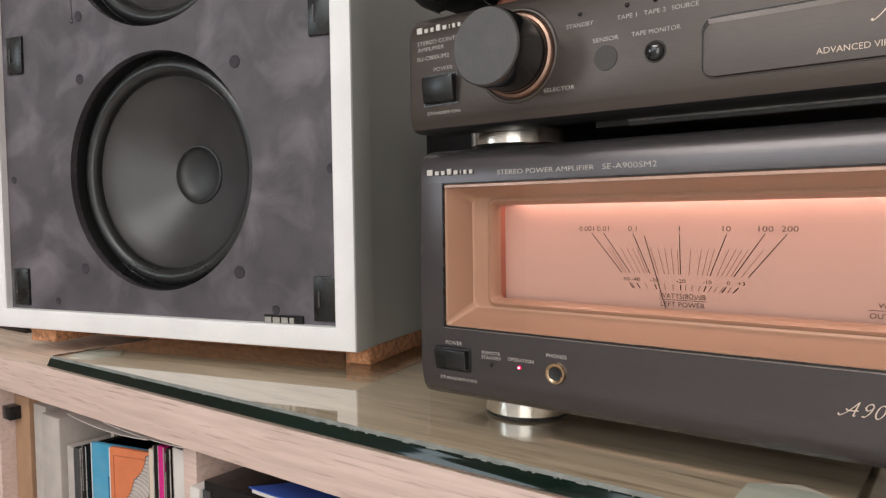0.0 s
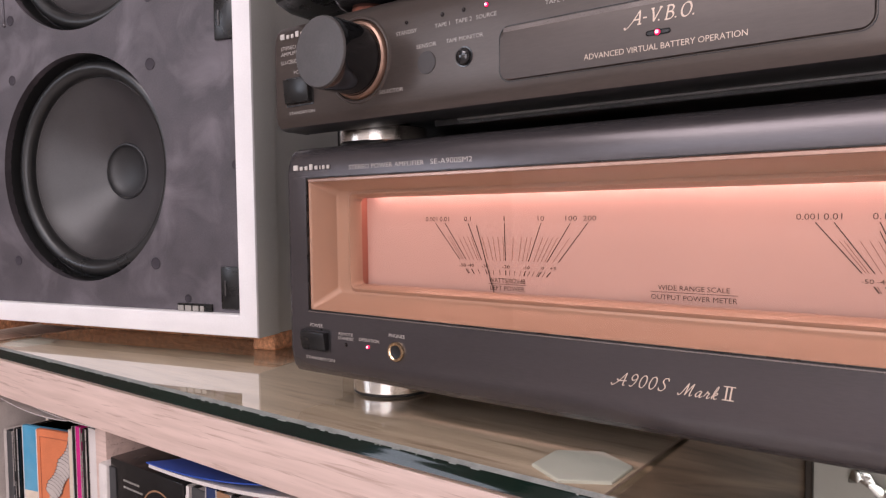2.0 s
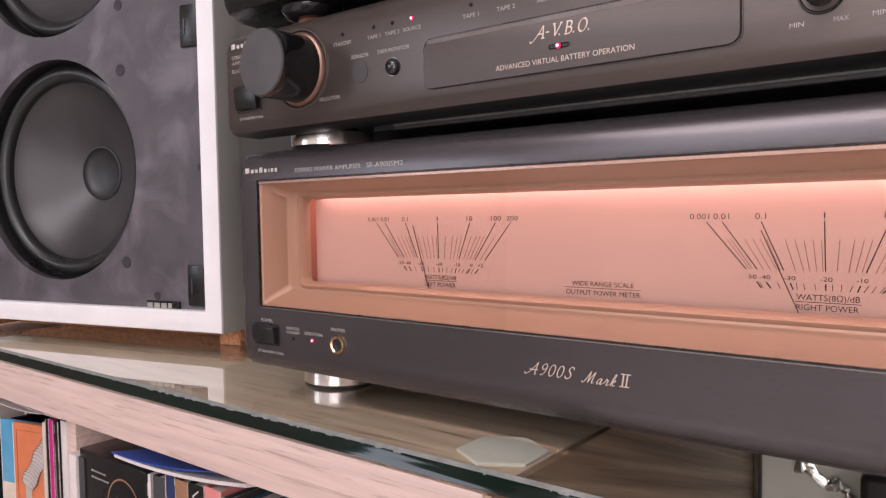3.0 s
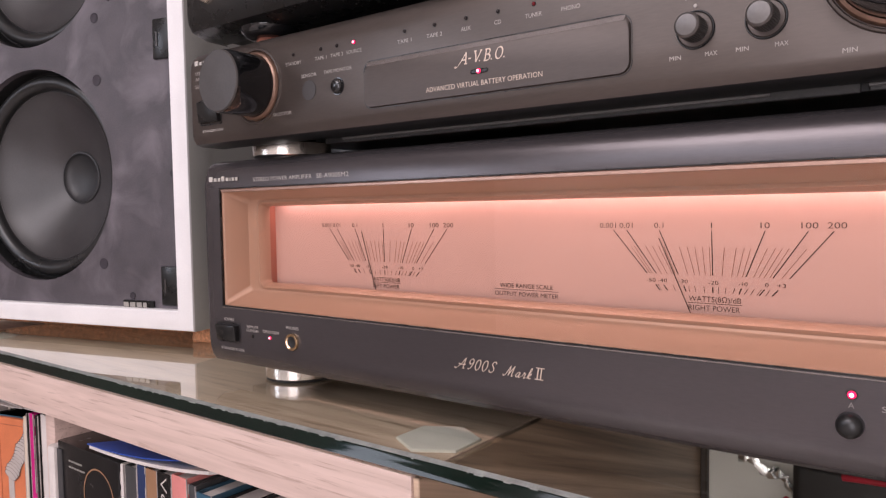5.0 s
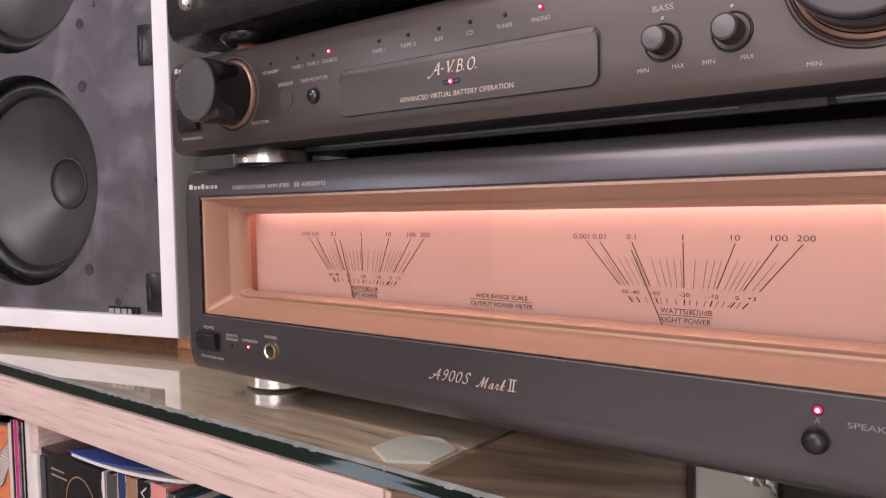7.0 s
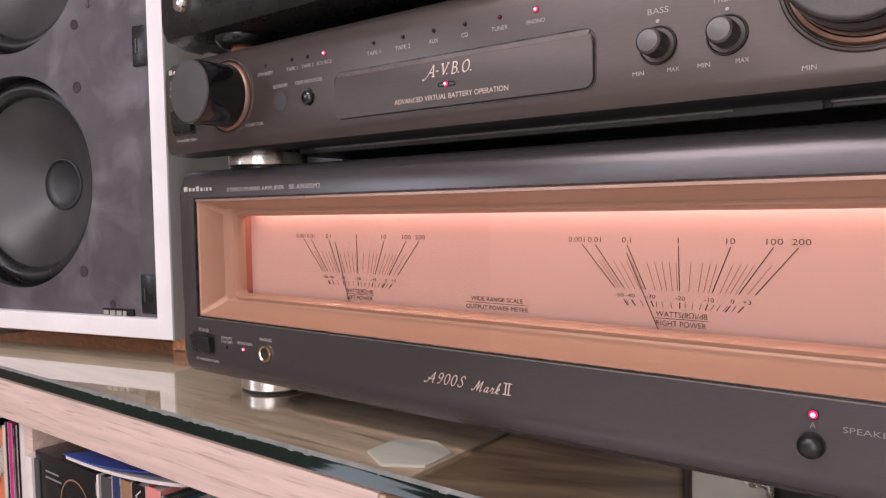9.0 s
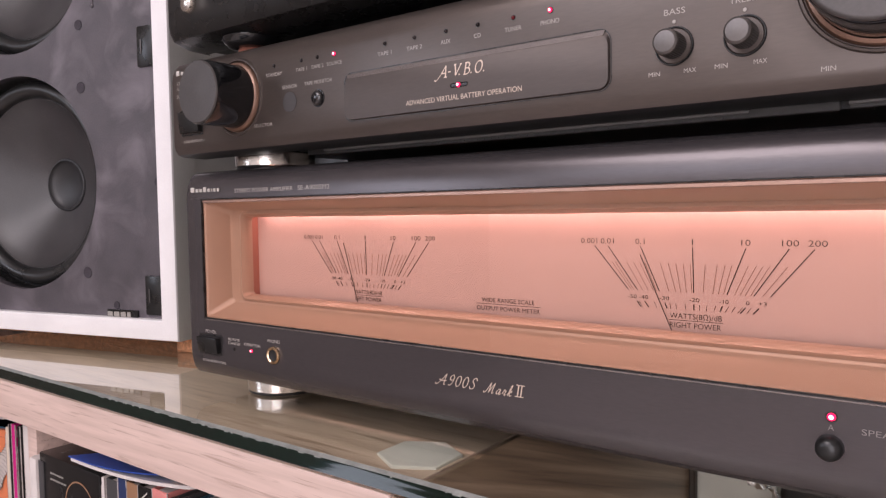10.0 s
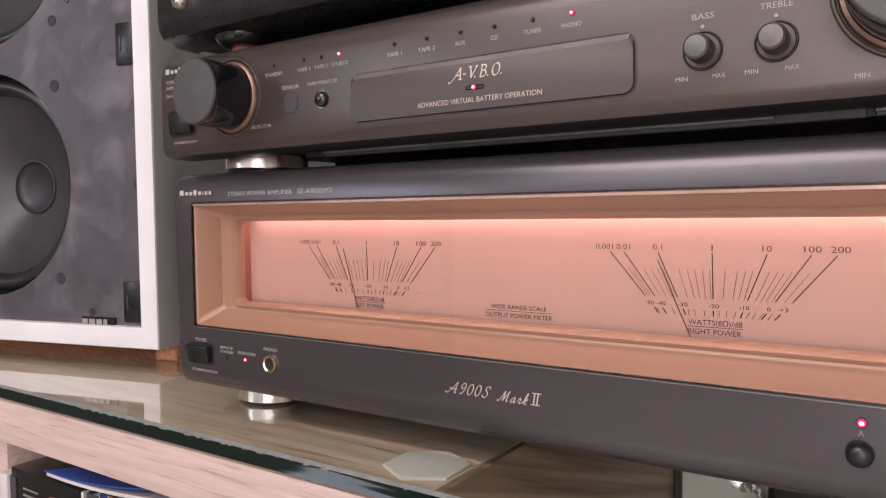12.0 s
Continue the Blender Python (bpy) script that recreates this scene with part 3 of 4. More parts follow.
for cx, word in ((-0.0886, "LEFT POWER"), (0.0886, "RIGHT POWER")):
    bm = bmesh.new()
    for a, b in zip(MAJB, MAJT):
        stroke(bm, cx + a / 1000, 0.9331, cx + b / 1000, 0.9513, 0.00042, PY)
    for k, (a, b) in enumerate(zip(TICKB, TICKT)):
        stroke(bm, cx + a / 1000, 0.9261, cx + b / 1000, 0.9285, 0.00050 if k in (0, 2, 4, 8, 12, 16, 18) else 0.00022, PY)
    stroke(bm, cx - 0.0095, 0.9217, cx + 0.0120, 0.9217, 0.00022, PY)
    part("scale_lines", bm, M_INK, plate)
    bm = bmesh.new()
    for a, b in zip(MINB, MINT):
        stroke(bm, cx + a / 1000, 0.9331, cx + b / 1000, 0.9446, 0.00022, PY)
    part("fine_scale_lines", bm, M_INKTHIN, plate)
    for s, x, w in (("0.001", -44.6, 7.6), ("0.01", -36.2, 6.0), ("0.1", -21.7, 4.0), ("1", 0.0, 0.5), ("10", 20.2, 3.4), ("100", 35.8, 5.8), ("200", 44.9, 6.4)):
        letters(s, M_INK, plate, cx + (x - w / 2) / 1000, cx + (x + w / 2) / 1000, 0.9523, 0.0023, PY)
    for s, x, w in (("-50", -25.0, 4.0), ("-40", -20.1, 4.0), ("-30", -11.4, 4.0), ("-20", 0.8, 4.0), ("-10", 12.2, 3.6), ("0", 21.0, 1.3), ("+3", 26.3, 3.0)):
        letters(s, M_INK, plate, cx + (x - w / 2) / 1000, cx + (x + w / 2) / 1000, 0.9295, 0.0016, PY)
    letters("WATTS(8\u03a9)/dB", M_INK, plate, cx - 0.0091, cx + 0.0116, 0.9224, 0.0022, PY)
    letters(word, M_INK, plate, cx - 0.0091 + (0.0008 if cx < 0 else 0), cx + 0.0112, 0.9187, 0.0022, PY)
    bm = bmesh.new()
    box(-0.00016, 0.00016, -0.0001, 0.0001, 0.0195, 0.0535, bm=bm)
    bm.transform(Matrix.Translation((cx, 0.0246, 0.8990)) @ Matrix.Rotation(radians(-17 if cx < 0 else -23.5), 4, "Y"))
    part("needle", bm, M_INK, amp, "thin black meter needle")
letters("WIDE RANGE SCALE", M_INK, plate, -0.0126, 0.0165, 0.9233, 0.0021, PY)
letters("OUTPUT POWER METER", M_INK, plate, -0.0155, 0.0194, 0.9193, 0.0021, PY)
bm = bmesh.new()
stroke(bm, -0.0160, 0.9224, 0.0197, 0.9224, 0.00022, PY)
part("scale_lines", bm, M_INK, plate)
bm = bmesh.new()
box(-WX + 0.0003, WX - 0.0003, 0.0012, 0.0018, WB + 0.0003, WT - 0.0003, bm=bm)
pane = part("meter_window", bm, M_WINDOW, amp, "clear window pane over the meters")
pane.visible_shadow = False
# Added bar paints the highlight that the lower bevel catches.
part("lip_highlight", box(-WX, WX, -0.0004, 0.0006, WB - 0.0009, WB - 0.0002, 0.0002, 1), M_STRIP, amp, "thin added highlight line along the window's lower bevel")
# Added bar stands for the bright, glinting top edge of the acrylic pane.
part("pane_top_edge", box(-WX + 0.001, WX - 0.001, 0.0004, 0.0011, WT - 0.0026, WT - 0.0008, 0.0003, 1), M_PANEEDGE, amp, "added copper bar for the bright top edge of the pane")
# thin dark seal round the window
part("window_seal", loft(rings_xz([(0, HC, WX, VC, 0.0005, 0.0002), (0, HC, WX - 0.0006, VC - 0.0006, 0.0008, 0.0002), (0, HC, WX - 0.0006, VC - 0.0006, 0.0008, 0.0014)])), M_BLACK, amp)

bars([(-0.2097, -0.2052), (-0.2046, -0.2012), (-0.2006, -0.1975), (-0.1969, -0.1934), (-0.1928, -0.1895), (-0.1889, -0.1874), (-0.1868, -0.1840), (-0.1834, -0.1806)], M_SILVER, amp, 0.9808, 0.0030, -0.0002)
letters("STEREO POWER AMPLIFIER", M_GREYTXT, amp, -0.1675, -0.1173, 0.9797, 0.0023, 0.0004)
letters("SE-A900SM2", M_GREYTXT, amp, -0.1135, -0.0892, 0.9797, 0.0025, 0.0004)
letters("POWER", M_GREYTXT, amp, -0.1992, -0.1890, 0.8952, 0.0020, 0)
letters("REMOTE", M_GREYTXT, amp, -0.1770, -0.1665, 0.8925, 0.0016, 0)
letters("STANDBY", M_GREYTXT, amp, -0.1774, -0.1658, 0.8902, 0.0016, 0)
letters("OPERATION", M_GREYTXT, amp, -0.1622, -0.1480, 0.8908, 0.0017, 0)
letters("PHONES", M_GREYTXT, amp, -0.1412, -0.1308, 0.8948, 0.0018, 0)
letters("STANDBY/ON", M_GREYTXT, amp, -0.2030, -0.1805, 0.8773, 0.0016, 0.0001)
script([("A", 0.0), ("9", 0.98), ("0", 1.72), ("0", 2.48), ("S", 3.30)], M_GOLD, amp, -0.0199, 0.8872, 0.0052, 0, 0.045, 0.115, 0.42)
script([("M", 0.0), ("a", 1.14), ("r", 1.78), ("k", 2.34)], M_GOLD, amp, 0.0058, 0.8868, 0.0048, 0, 0.045, 0.115, 0.42)
bm = bmesh.new()
for xb in (0.0224, 0.0240):
    stroke(bm, xb, 0.8872, xb + 0.0008, 0.8922, 0.0006, -0.0001)
stroke(bm, 0.0212, 0.8872, 0.0254, 0.8872, 0.0004, -0.00015)
stroke(bm, 0.0220, 0.8922, 0.0262, 0.8922, 0.0004, -0.00015)
part("lettering", bm, M_GOLD, amp)
letters("A", M_DIMTXT, amp, 0.1413, 0.1431, 0.8932, 0.0020, 0)
letters("SPEAKERS", M_DIMTXT, amp, 0.1510, 0.1680, 0.8932, 0.0020, 0)


def push_button(parent, x0, x1, z0, z1, y, label):
    """A square button that stands proud in a dark slot."""
    bm = loft(rings_xz([((x0 + x1) / 2, (z0 + z1) / 2, (x1 - x0) / 2 + d, (z1 - z0) / 2 + d, 0.0006, yy) for d, yy in ((0.0014, y - 0.0002), (0.0006, y - 0.0002), (0.0006, y + 0.004))], 3), False, True)
    slot = part("button_slot", bm, M_BLACK, parent)
    bm = box(x0, x1, y - 0.0040, y + 0.003, z0, z1, 0.0006, 2)
    for v in bm.verts:
        if v.co.y < y - 0.002 and v.co.z < (z0 + z1) / 2:
            v.co.y += 0.0012
    part("push_button", bm, M_BLACK, parent, label)


push_button(amp, -0.2040, -0.1850, 0.8835, 0.8930, 0.0, "square black power button")


def led(parent, x, z, y, r, lit):
    bm = lathe_y(x, z, [(r * 1.3, y - 0.0001), (r * 1.22, y - 0.0003), (r * 1.08, y - 0.0003), (r * 1.0, y + 0.0005)], 20, False, True)
    rim = part("led_rim", bm, M_BLACK, parent)
    bm = lathe_y(x, z, [(r, y + 0.0003), (r * 0.95, y - 0.0004), (r * 0.7, y - 0.0008), (r * 0.3, y - 0.0010)], 16, False, True)
    part("led", bm, {2: M_LED, 1: M_LEDRED, 0: M_LEDOFF}[lit], rim, {2: "glowing red indicator light", 1: "unlit red indicator light", 0: "unlit dark indicator light"}[lit])
    if lit == 2:
        part("led_core", lathe_y(x, z, [(r * 0.56, y - 0.0009), (r * 0.44, y - 0.0012), (r * 0.15, y - 0.0014)], 12, False, True), M_LEDCORE, rim)


led(amp, -0.1716, 0.8876, 0.0, 0.0008, 0)
led(amp, -0.1556, 0.8882, 0.0, 0.0010, 2)
led(amp, 0.1423, 0.8977, 0.0, 0.0014, 2)
bm = lathe_y(-0.1362, 0.8878, [(0.0051, 0.0), (0.0051, -0.0010), (0.0047, -0.0017), (0.0040, -0.0017), (0.0033, -0.0012), (0.0031, 0.004)], 40, False, False)
jack = part("headphone_jack", bm, M_BRASS, amp, "brass ringed headphone socket")
part("socket", lathe_y(-0.1362, 0.8878, [(0.0032, -0.0009), (0.0024, -0.0006), (0.0001, -0.0006)], 32), M_CASE, jack)
bm = lathe_y(0.1420, 0.8876, [(0.0043, 0.0002), (0.0042, -0.0022), (0.0040, -0.0034), (0.0032, -0.0044), (0.0020, -0.0050), (0.0008, -0.0052)], 40)
part("round_button", bm, M_BLACK, amp, "round domed black speaker button")


def disc_foot(parent, cx, cy, z0, z1, r=0.0204, lift=0.0018):
    """A steel disc on a rubber ring."""
    foot = part("foot", lathe_z(cx, cy, [(r - 0.006, z0 + lift), (r - 0.0006, z0 + lift), (r, z0 + lift + 0.0006), (r, z1 - 0.0006), (r - 0.0006, z1)]), M_STEEL, parent, "polished steel disc foot")
    part("rubber_ring", lathe_z(cx, cy, [(r - 0.001, z0), (r - 0.0004, z0 + 0.0006), (r - 0.0010, z0 + lift)]), M_RUBBER, foot)


FY = 0.0400
for sx in (-1, 1):
    for fy in (FY, 0.31):
        disc_foot(amp, sx * 0.1745, fy, G, 0.8668, 0.0230, 0.0014)

# ---- control amplifier on top ----
pre = thing("control_amplifier", "graphite control amplifier with a large selector knob, on steel discs", "amplifier", pose(0, 0.15, 0.9945))
PF = -0.0085
cols = [(-0.2152, 0.0040), (-0.2148, 0.0018), (-0.2135, 0.0005), (-0.2118, 0), (0.2118, 0), (0.2135, 0.0005), (0.2148, 0.0018), (0.2152, 0.0040)]
prof = [(0.0140, 1.0022), (PF + 0.0060, 1.0025), (PF + 0.0025, 1.0036), (PF + 0.0008, 1.0060), (PF, 1.0090), (PF, 1.0200), (PF, 1.0350), (PF, 1.0470), (PF + 0.0005, 1.0510),
        (PF + 0.0018, 1.0545), (PF + 0.0045, 1.0575), (PF + 0.009, 1.0595), (0.014, 1.0600)]
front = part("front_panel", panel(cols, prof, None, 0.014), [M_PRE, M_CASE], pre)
# Downward faces turn black: the shade under the panel is painted in.
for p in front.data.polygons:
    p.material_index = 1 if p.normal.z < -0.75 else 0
part("case", box(-0.2115, 0.2115, 0.0142, 0.32, 1.0075, 1.0590, 0.001, 1), M_CASE, pre, "black metal case")
part("inner_rail", box(-0.125, 0.1500, 0.0190, 0.0300, 1.0000, 1.0078), M_CASE, pre, "black inner rail under the case")
bm = box(-0.108, 0.1415, 0.0160, 0.0175, 0.9992, 1.0040, 0.0004, 1)
for i in range(62):
    box(-0.104 + i * 0.0038, -0.1022 + i * 0.0038, 0.0156, 0.0162, 0.9998, 1.0004, bm=bm)
box(0.1440, 0.185, 0.0160, 0.0175, 0.9995, 1.0038, 0.0004, 1, bm)
# Added block, only there to make the gap under the case dark.
part("gap_filler", box(-0.208, -0.120, 0.16, 0.30, 0.9947, 1.0076, 0.001, 1), M_BLACK, pre, "added black block that darkens the gap under the case")
part("bottom_rail", bm, M_RAIL, pre, "folded metal rail under the case")
bm = box(-0.108, 0.1125, 0.0146, 0.0160, 1.0010, 1.0021, 0.0002, 1)
box(0.1440, 0.185, 0.0146, 0.0160, 1.0010, 1.0021, 0.0002, 1, bm)
part("rail_lip", bm, M_LIP, pre, "pale bent lip of the rail")
for sx in (-1, 1):
    for fy in (0.0430, 0.27):
        disc_foot(pre, sx * 0.1815, fy, 0.9945, 1.0050, 0.0250)
        part("foot_block", lathe_z(sx * 0.1815, fy, [(0.014, 1.0050), (0.016, 1.0080)], 32), M_BLACK, pre)



def big_knob(name, kx, kz, r, label):
    k = part(name, lathe_y(kx, kz, [(r, PF), (r * 1.01, -0.0300), (r * 0.995, -0.0328), (r * 0.975, -0.0338)], 72, False, False), M_GLOSSBLACK, pre, label)
    part("knob_face", lathe_y(kx, kz, [(r * 0.985, -0.0334), (r * 0.972, -0.0340), (r * 0.945, -0.0344), (r * 0.92, -0.0344), (0.0005, -0.0350)], 72), M_KNOB, k, "satin grey knob face")
    part("copper_ring", lathe_y(kx, kz, [(r + 0.0024, PF + 0.0004), (r + 0.0022, PF - 0.0010), (r + 0.0015, PF - 0.0020), (r + 0.0003, PF - 0.0024), (r - 0.0004, PF - 0.0008)], 72, False, False), M_COPPER, k, "copper ring behind the knob")
    part("knob_rim", lathe_y(kx, kz, [(r + 0.0046, PF + 0.0004), (r + 0.0038, PF - 0.0008), (r + 0.0030, PF - 0.0009), (r + 0.0024, PF + 0.0003)], 72, False, False), M_PRE, k)


big_knob("selector_knob", -0.1507, 1.0318, 0.0169, "large round selector knob")
big_knob("volume_knob", 0.1575, 1.0380, 0.0214, "large round volume knob")
for kx in (0.0930, 0.1166):
    bm = lathe_y(kx, 1.0238, [(0.0046, PF), (0.0046, PF - 0.0085), (0.0043, PF - 0.0096), (0.0036, PF - 0.0102), (0.0004, PF - 0.0104)], 72)
    for v in bm.verts:
        r = math.hypot(v.co.x - kx, v.co.z - 1.0238)
        if r > 0.0044 and round(math.atan2(v.co.z - 1.0238, v.co.x - kx) / (2 * math.pi) * 72) % 2:
            v.co.x, v.co.z = kx + (v.co.x - kx) * 0.95, 1.0238 + (v.co.z - 1.0238) * 0.95
    k = part("tone_knob", bm, [M_TONE, M_BLACK], pre, "small round ribbed tone knob", angle=12)
    for p in k.data.polygons:
        p.material_index = 1 if abs(p.normal.y) < 0.1 else 0
    part("knob_groove", lathe_y(kx, 1.0238, [(0.0069, PF - 0.0003), (0.0067, PF - 0.0008), (0.0064, PF - 0.0008), (0.0062, PF - 0.0003)], 48, False, False), M_BLACK, k)
    part("skirt", lathe_y(kx, 1.0238, [(0.0062, PF - 0.0002), (0.0059, PF - 0.0006), (0.0044, PF - 0.0006)], 48, False, False), M_PRE, k)
    part("index_dot", lathe_y(kx, 1.0322, [(0.0007, PF - 0.0002), (0.0006, PF - 0.0004)], 14), M_GREYTXT, k)
letters("BASS", M_GREYTXT, pre, 0.0893, 0.0968, 1.0348, 0.0021, PF)
letters("TREBLE", M_GREYTXT, pre, 0.1116, 0.1216, 1.0348, 0.0021, PF)
for s, x in (("MIN", 0.0858), ("MAX", 0.0985), ("MIN", 0.1090), ("MAX", 0.1215), ("MIN", 0.1415)):
    letters(s, M_GREYTXT, pre, x - 0.0021, x + 0.0021, 1.0140 if x < 0.14 else 1.0090, 0.0016, PF)

bars([(-0.2082, -0.2040), (-0.2034, -0.2003), (-0.1997, -0.1968), (-0.1962, -0.1928), (-0.1922, -0.1890), (-0.1884, -0.1870), (-0.1864, -0.1838), (-0.1832, -0.1806)], M_SILVER, pre, 1.0503, 0.0030, PF)
letters("STEREO CONTROL", M_GREYTXT, pre, -0.2080, -0.1780, 1.0446, 0.0019, PF)
letters("AMPLIFIER", M_GREYTXT, pre, -0.2080, -0.1915, 1.0415, 0.0019, PF)
letters("SU-C800UM2", M_GREYTXT, pre, -0.2083, -0.1885, 1.0370, 0.0020, PF)
letters("POWER", M_GREYTXT, pre, -0.1980, -0.1865, 1.0310, 0.0019, PF)
letters("STANDBY/ON", M_GREYTXT, pre, -0.2022, -0.1824, 1.0100, 0.0015, PF)
letters("SELECTOR", M_GREYTXT, pre, -0.1370, -0.1220, 1.0140, 0.0017, PF)
push_button(pre, -0.2030, -0.1845, 1.0155, 1.0280, PF, "square black power button")
for s, x, w in (("STANDBY", -0.1195, 0.0125), ("TAPE 1", -0.0985, 0.0085), ("TAPE 2", -0.0868, 0.0090), ("SOURCE", -0.0748, 0.0105), ("TAPE 1", -0.0420, 0.0085), ("TAPE 2", -0.0243, 0.0090),
                ("AUX", -0.0068, 0.0052), ("CD", 0.0098, 0.0034), ("TUNER", 0.0272, 0.0078), ("PHONO", 0.0440, 0.0082)):
    letters(s, M_GREYTXT, pre, x - w / 2, x + w / 2, 1.0396, 0.0018, PF)
    led(pre, x + 0.0002, 1.0449, PF, 0.0010 if s in ("SOURCE", "PHONO") else 0.0008, 2 if s in ("SOURCE", "PHONO") and x > -0.08 else (1 if s == "TUNER" else 0))
letters("SENSOR", M_GREYTXT, pre, -0.1135, -0.1020, 1.0319, 0.0018, PF)
letters("TAPE MONITOR", M_GREYTXT, pre, -0.0965, -0.0765, 1.0319, 0.0018, PF)
part("sensor_window", lathe_y(-0.1078, 1.0250, [(0.0052, PF - 0.0001), (0.0051, PF - 0.0003), (0.0048, PF - 0.0003)], 40), M_SENSOR, pre, "dark round remote sensor")
part("round_button", lathe_y(-0.0867, 1.0247, [(0.0045, PF), (0.0044, PF - 0.0003), (0.0039, PF - 0.0003), (0.0038, PF - 0.0012), (0.0033, PF - 0.0020), (0.0020, PF - 0.0026), (0.0004, PF - 0.0028)], 40), M_GLOSSBLACK, pre, "round black tape monitor button")
# inset display panel
disp = loft(rings_xz([(0.0006, 1.0226, 0.0690, 0.0117, 0.005, PF - 0.0002), (0.0006, 1.0226, 0.0687, 0.0114, 0.005, PF - 0.0002), (0.0006, 1.0226, 0.0685, 0.0112, 0.005, PF + 0.0010)], 6))
part("display_groove", disp, M_BLACK, pre)
disp = loft(rings_xz([(0.0006, 1.0226, 0.0685, 0.0112, 0.005, PF + 0.0008), (0.0006, 1.0226, 0.0684, 0.0111, 0.005, PF - 0.0003), (0.0006, 1.0217, 0.0680, 0.0098, 0.0040, PF - 0.0012)], 6), False, True)
display = part("display_panel", disp, M_DISPLAY, pre, "inset panel with a bright top bevel")
# Top bevel, its reflection helped by the paler strip colour.
bm = bmesh.new()
bm.faces.new([bm.verts.new(p) for p in ((-0.0655, PF - 0.00125, 1.03145), (0.0667, PF - 0.00125, 1.03145), (0.0672, PF - 0.00045, 1.03360), (-0.0660, PF - 0.00045, 1.03360))])
part("bevel_strip", bm, M_STRIP, display, "bevel along the panel top with its reflection in the pale colour")
script([("A-", 0.0), ("V", 1.36), (".", 2.02), ("B", 2.56), (".", 3.30), ("O", 3.74), (".", 4.62)], M_GOLD, display, -0.0090, 1.0250, 0.0048, PF - 0.0012, 0.05, 0.155, 0.22)
letters("ADVANCED VIRTUAL BATTERY OPERATION", M_GOLD, display, -0.0287, 0.0318, 1.0149, 0.0022, PF - 0.0012)
part("led_slot", loft(rings_xz([(0.0008, 1.0210, 0.0047, 0.0010, 0.001, PF - 0.0013), (0.0008, 1.0210, 0.0044, 0.0008, 0.0008, PF - 0.0016), (0.0008, 1.0210, 0.0042, 0.0006, 0.0006, PF - 0.0013)], 4), False, True), M_BLACK, display)
led(pre, 0.0006, 1.0210, PF - 0.0013, 0.0011, 2)

# ---- deck on the top of the stack ----
deck = thing("tape_deck", "glossy black component on rubber feet above the control amplifier", "hi-fi deck", pose(0, 0.15, 1.06))
cols = [(-0.2185, 0.006), (-0.2178, 0.003), (-0.2160, 0.0008), (-0.2130, 0), (0.2130, 0), (0.2160, 0.0008), (0.2178, 0.003), (0.2185, 0.006)]
DF = -0.0080
prof = [(0.02, 1.0690), (0.004, 1.0695), (DF + 0.003, 1.0725), (DF + 0.0006, 1.0770), (DF, 1.0820), (DF, 1.110), (DF, 1.172), (DF + 0.002, 1.178), (0.0, 1.180), (0.02, 1.180)]
part("front_panel", panel(cols, prof, None, 0.02), M_BLACK, deck)
part("case", box(-0.215, 0.215, 0.02, 0.31, 1.0705, 1.178, 0.001, 1), M_CASE, deck)
part("round_button", lathe_y(-0.1924, 1.0905, [(0.0058, DF), (0.0057, DF - 0.002), (0.0050, DF - 0.0035), (0.0025, DF - 0.0045), (0.0003, DF - 0.0047)], 32), M_STEEL, deck, "round chrome button")
for sx in (-1, 1):
    for fy in (0.0160, 0.26):
        foot = part("foot", lathe_z(sx * 0.166, fy, [(0.012, 1.0640), (0.0150, 1.0652), (0.0175, 1.0680), (0.0180, 1.0700), (0.016, 1.0707)], 48), M_GLOSSBLACK, deck, "round black rubber foot")
        part("foot_pad", lathe_z(sx * 0.166, fy, [(0.0085, 1.0600), (0.0092, 1.0606), (0.0088, 1.0640)], 40), M_PADRED, foot, "reddish pad under the foot")

# ---- loudspeaker ----
SPK = pose(-0.4171, 0.039, 0, 0, 0, 13.63)
spk = thing("loudspeaker", "white framed loudspeaker with bare black baffle, standing on cork strips", "loudspeaker", SPK)
U0, U1, Z0, Z1, FT = -0.265, 0.1005, 0.8685, 1.450, 0.0165
FO = -0.0065


def sp(name, bm, material, parent=None, label=""):
    return part(name, bm, material, parent or spk, label, world=False)


bm = loft([[(U0 + d, y, Z0 + d), (U1 - d, y, Z0 + d), (U1 - d, y, Z1 - d), (U0 + d, y, Z1 - d)] for d, y in
           ((0.0, 0.02), (0.0, FO + 0.002), (0.0006, FO + 0.0006), (0.002, FO), (FT - 0.0015, FO), (FT - 0.0003, FO + 0.001), (FT, FO + 0.003), (FT, 0.02))])
rim = sp("front_frame", bm, [M_WHITE, M_SHADESIDE], None, "white lacquered front frame")
# The frame's outer side takes the grey with the shade in its colour.
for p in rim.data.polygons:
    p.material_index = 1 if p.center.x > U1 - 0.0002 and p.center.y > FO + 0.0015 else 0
c = 0.0004
sp("cabinet", loft([[(U0 + d, y, Z0 + d), (U1 - d, y, Z0 + d), (U1 - d, y, Z1 - d), (U0 + d, y, Z1 - d)] for d, y in ((0.012, 0.0195), (c, 0.0195), (c, 0.2640), (0.0014, 0.2650))], False, True), M_SHADESIDE, None, "lacquered cabinet box with its shade put into the grey")
UC = -0.0790
DRV = ((UC, 0.9970), (UC, 1.2010))
bm = bmesh.new()
# baffle with round openings: a fan of faces round each driver
seg = 64
zs = [Z0 + FT, 1.099, Z1 - FT - 0.115]
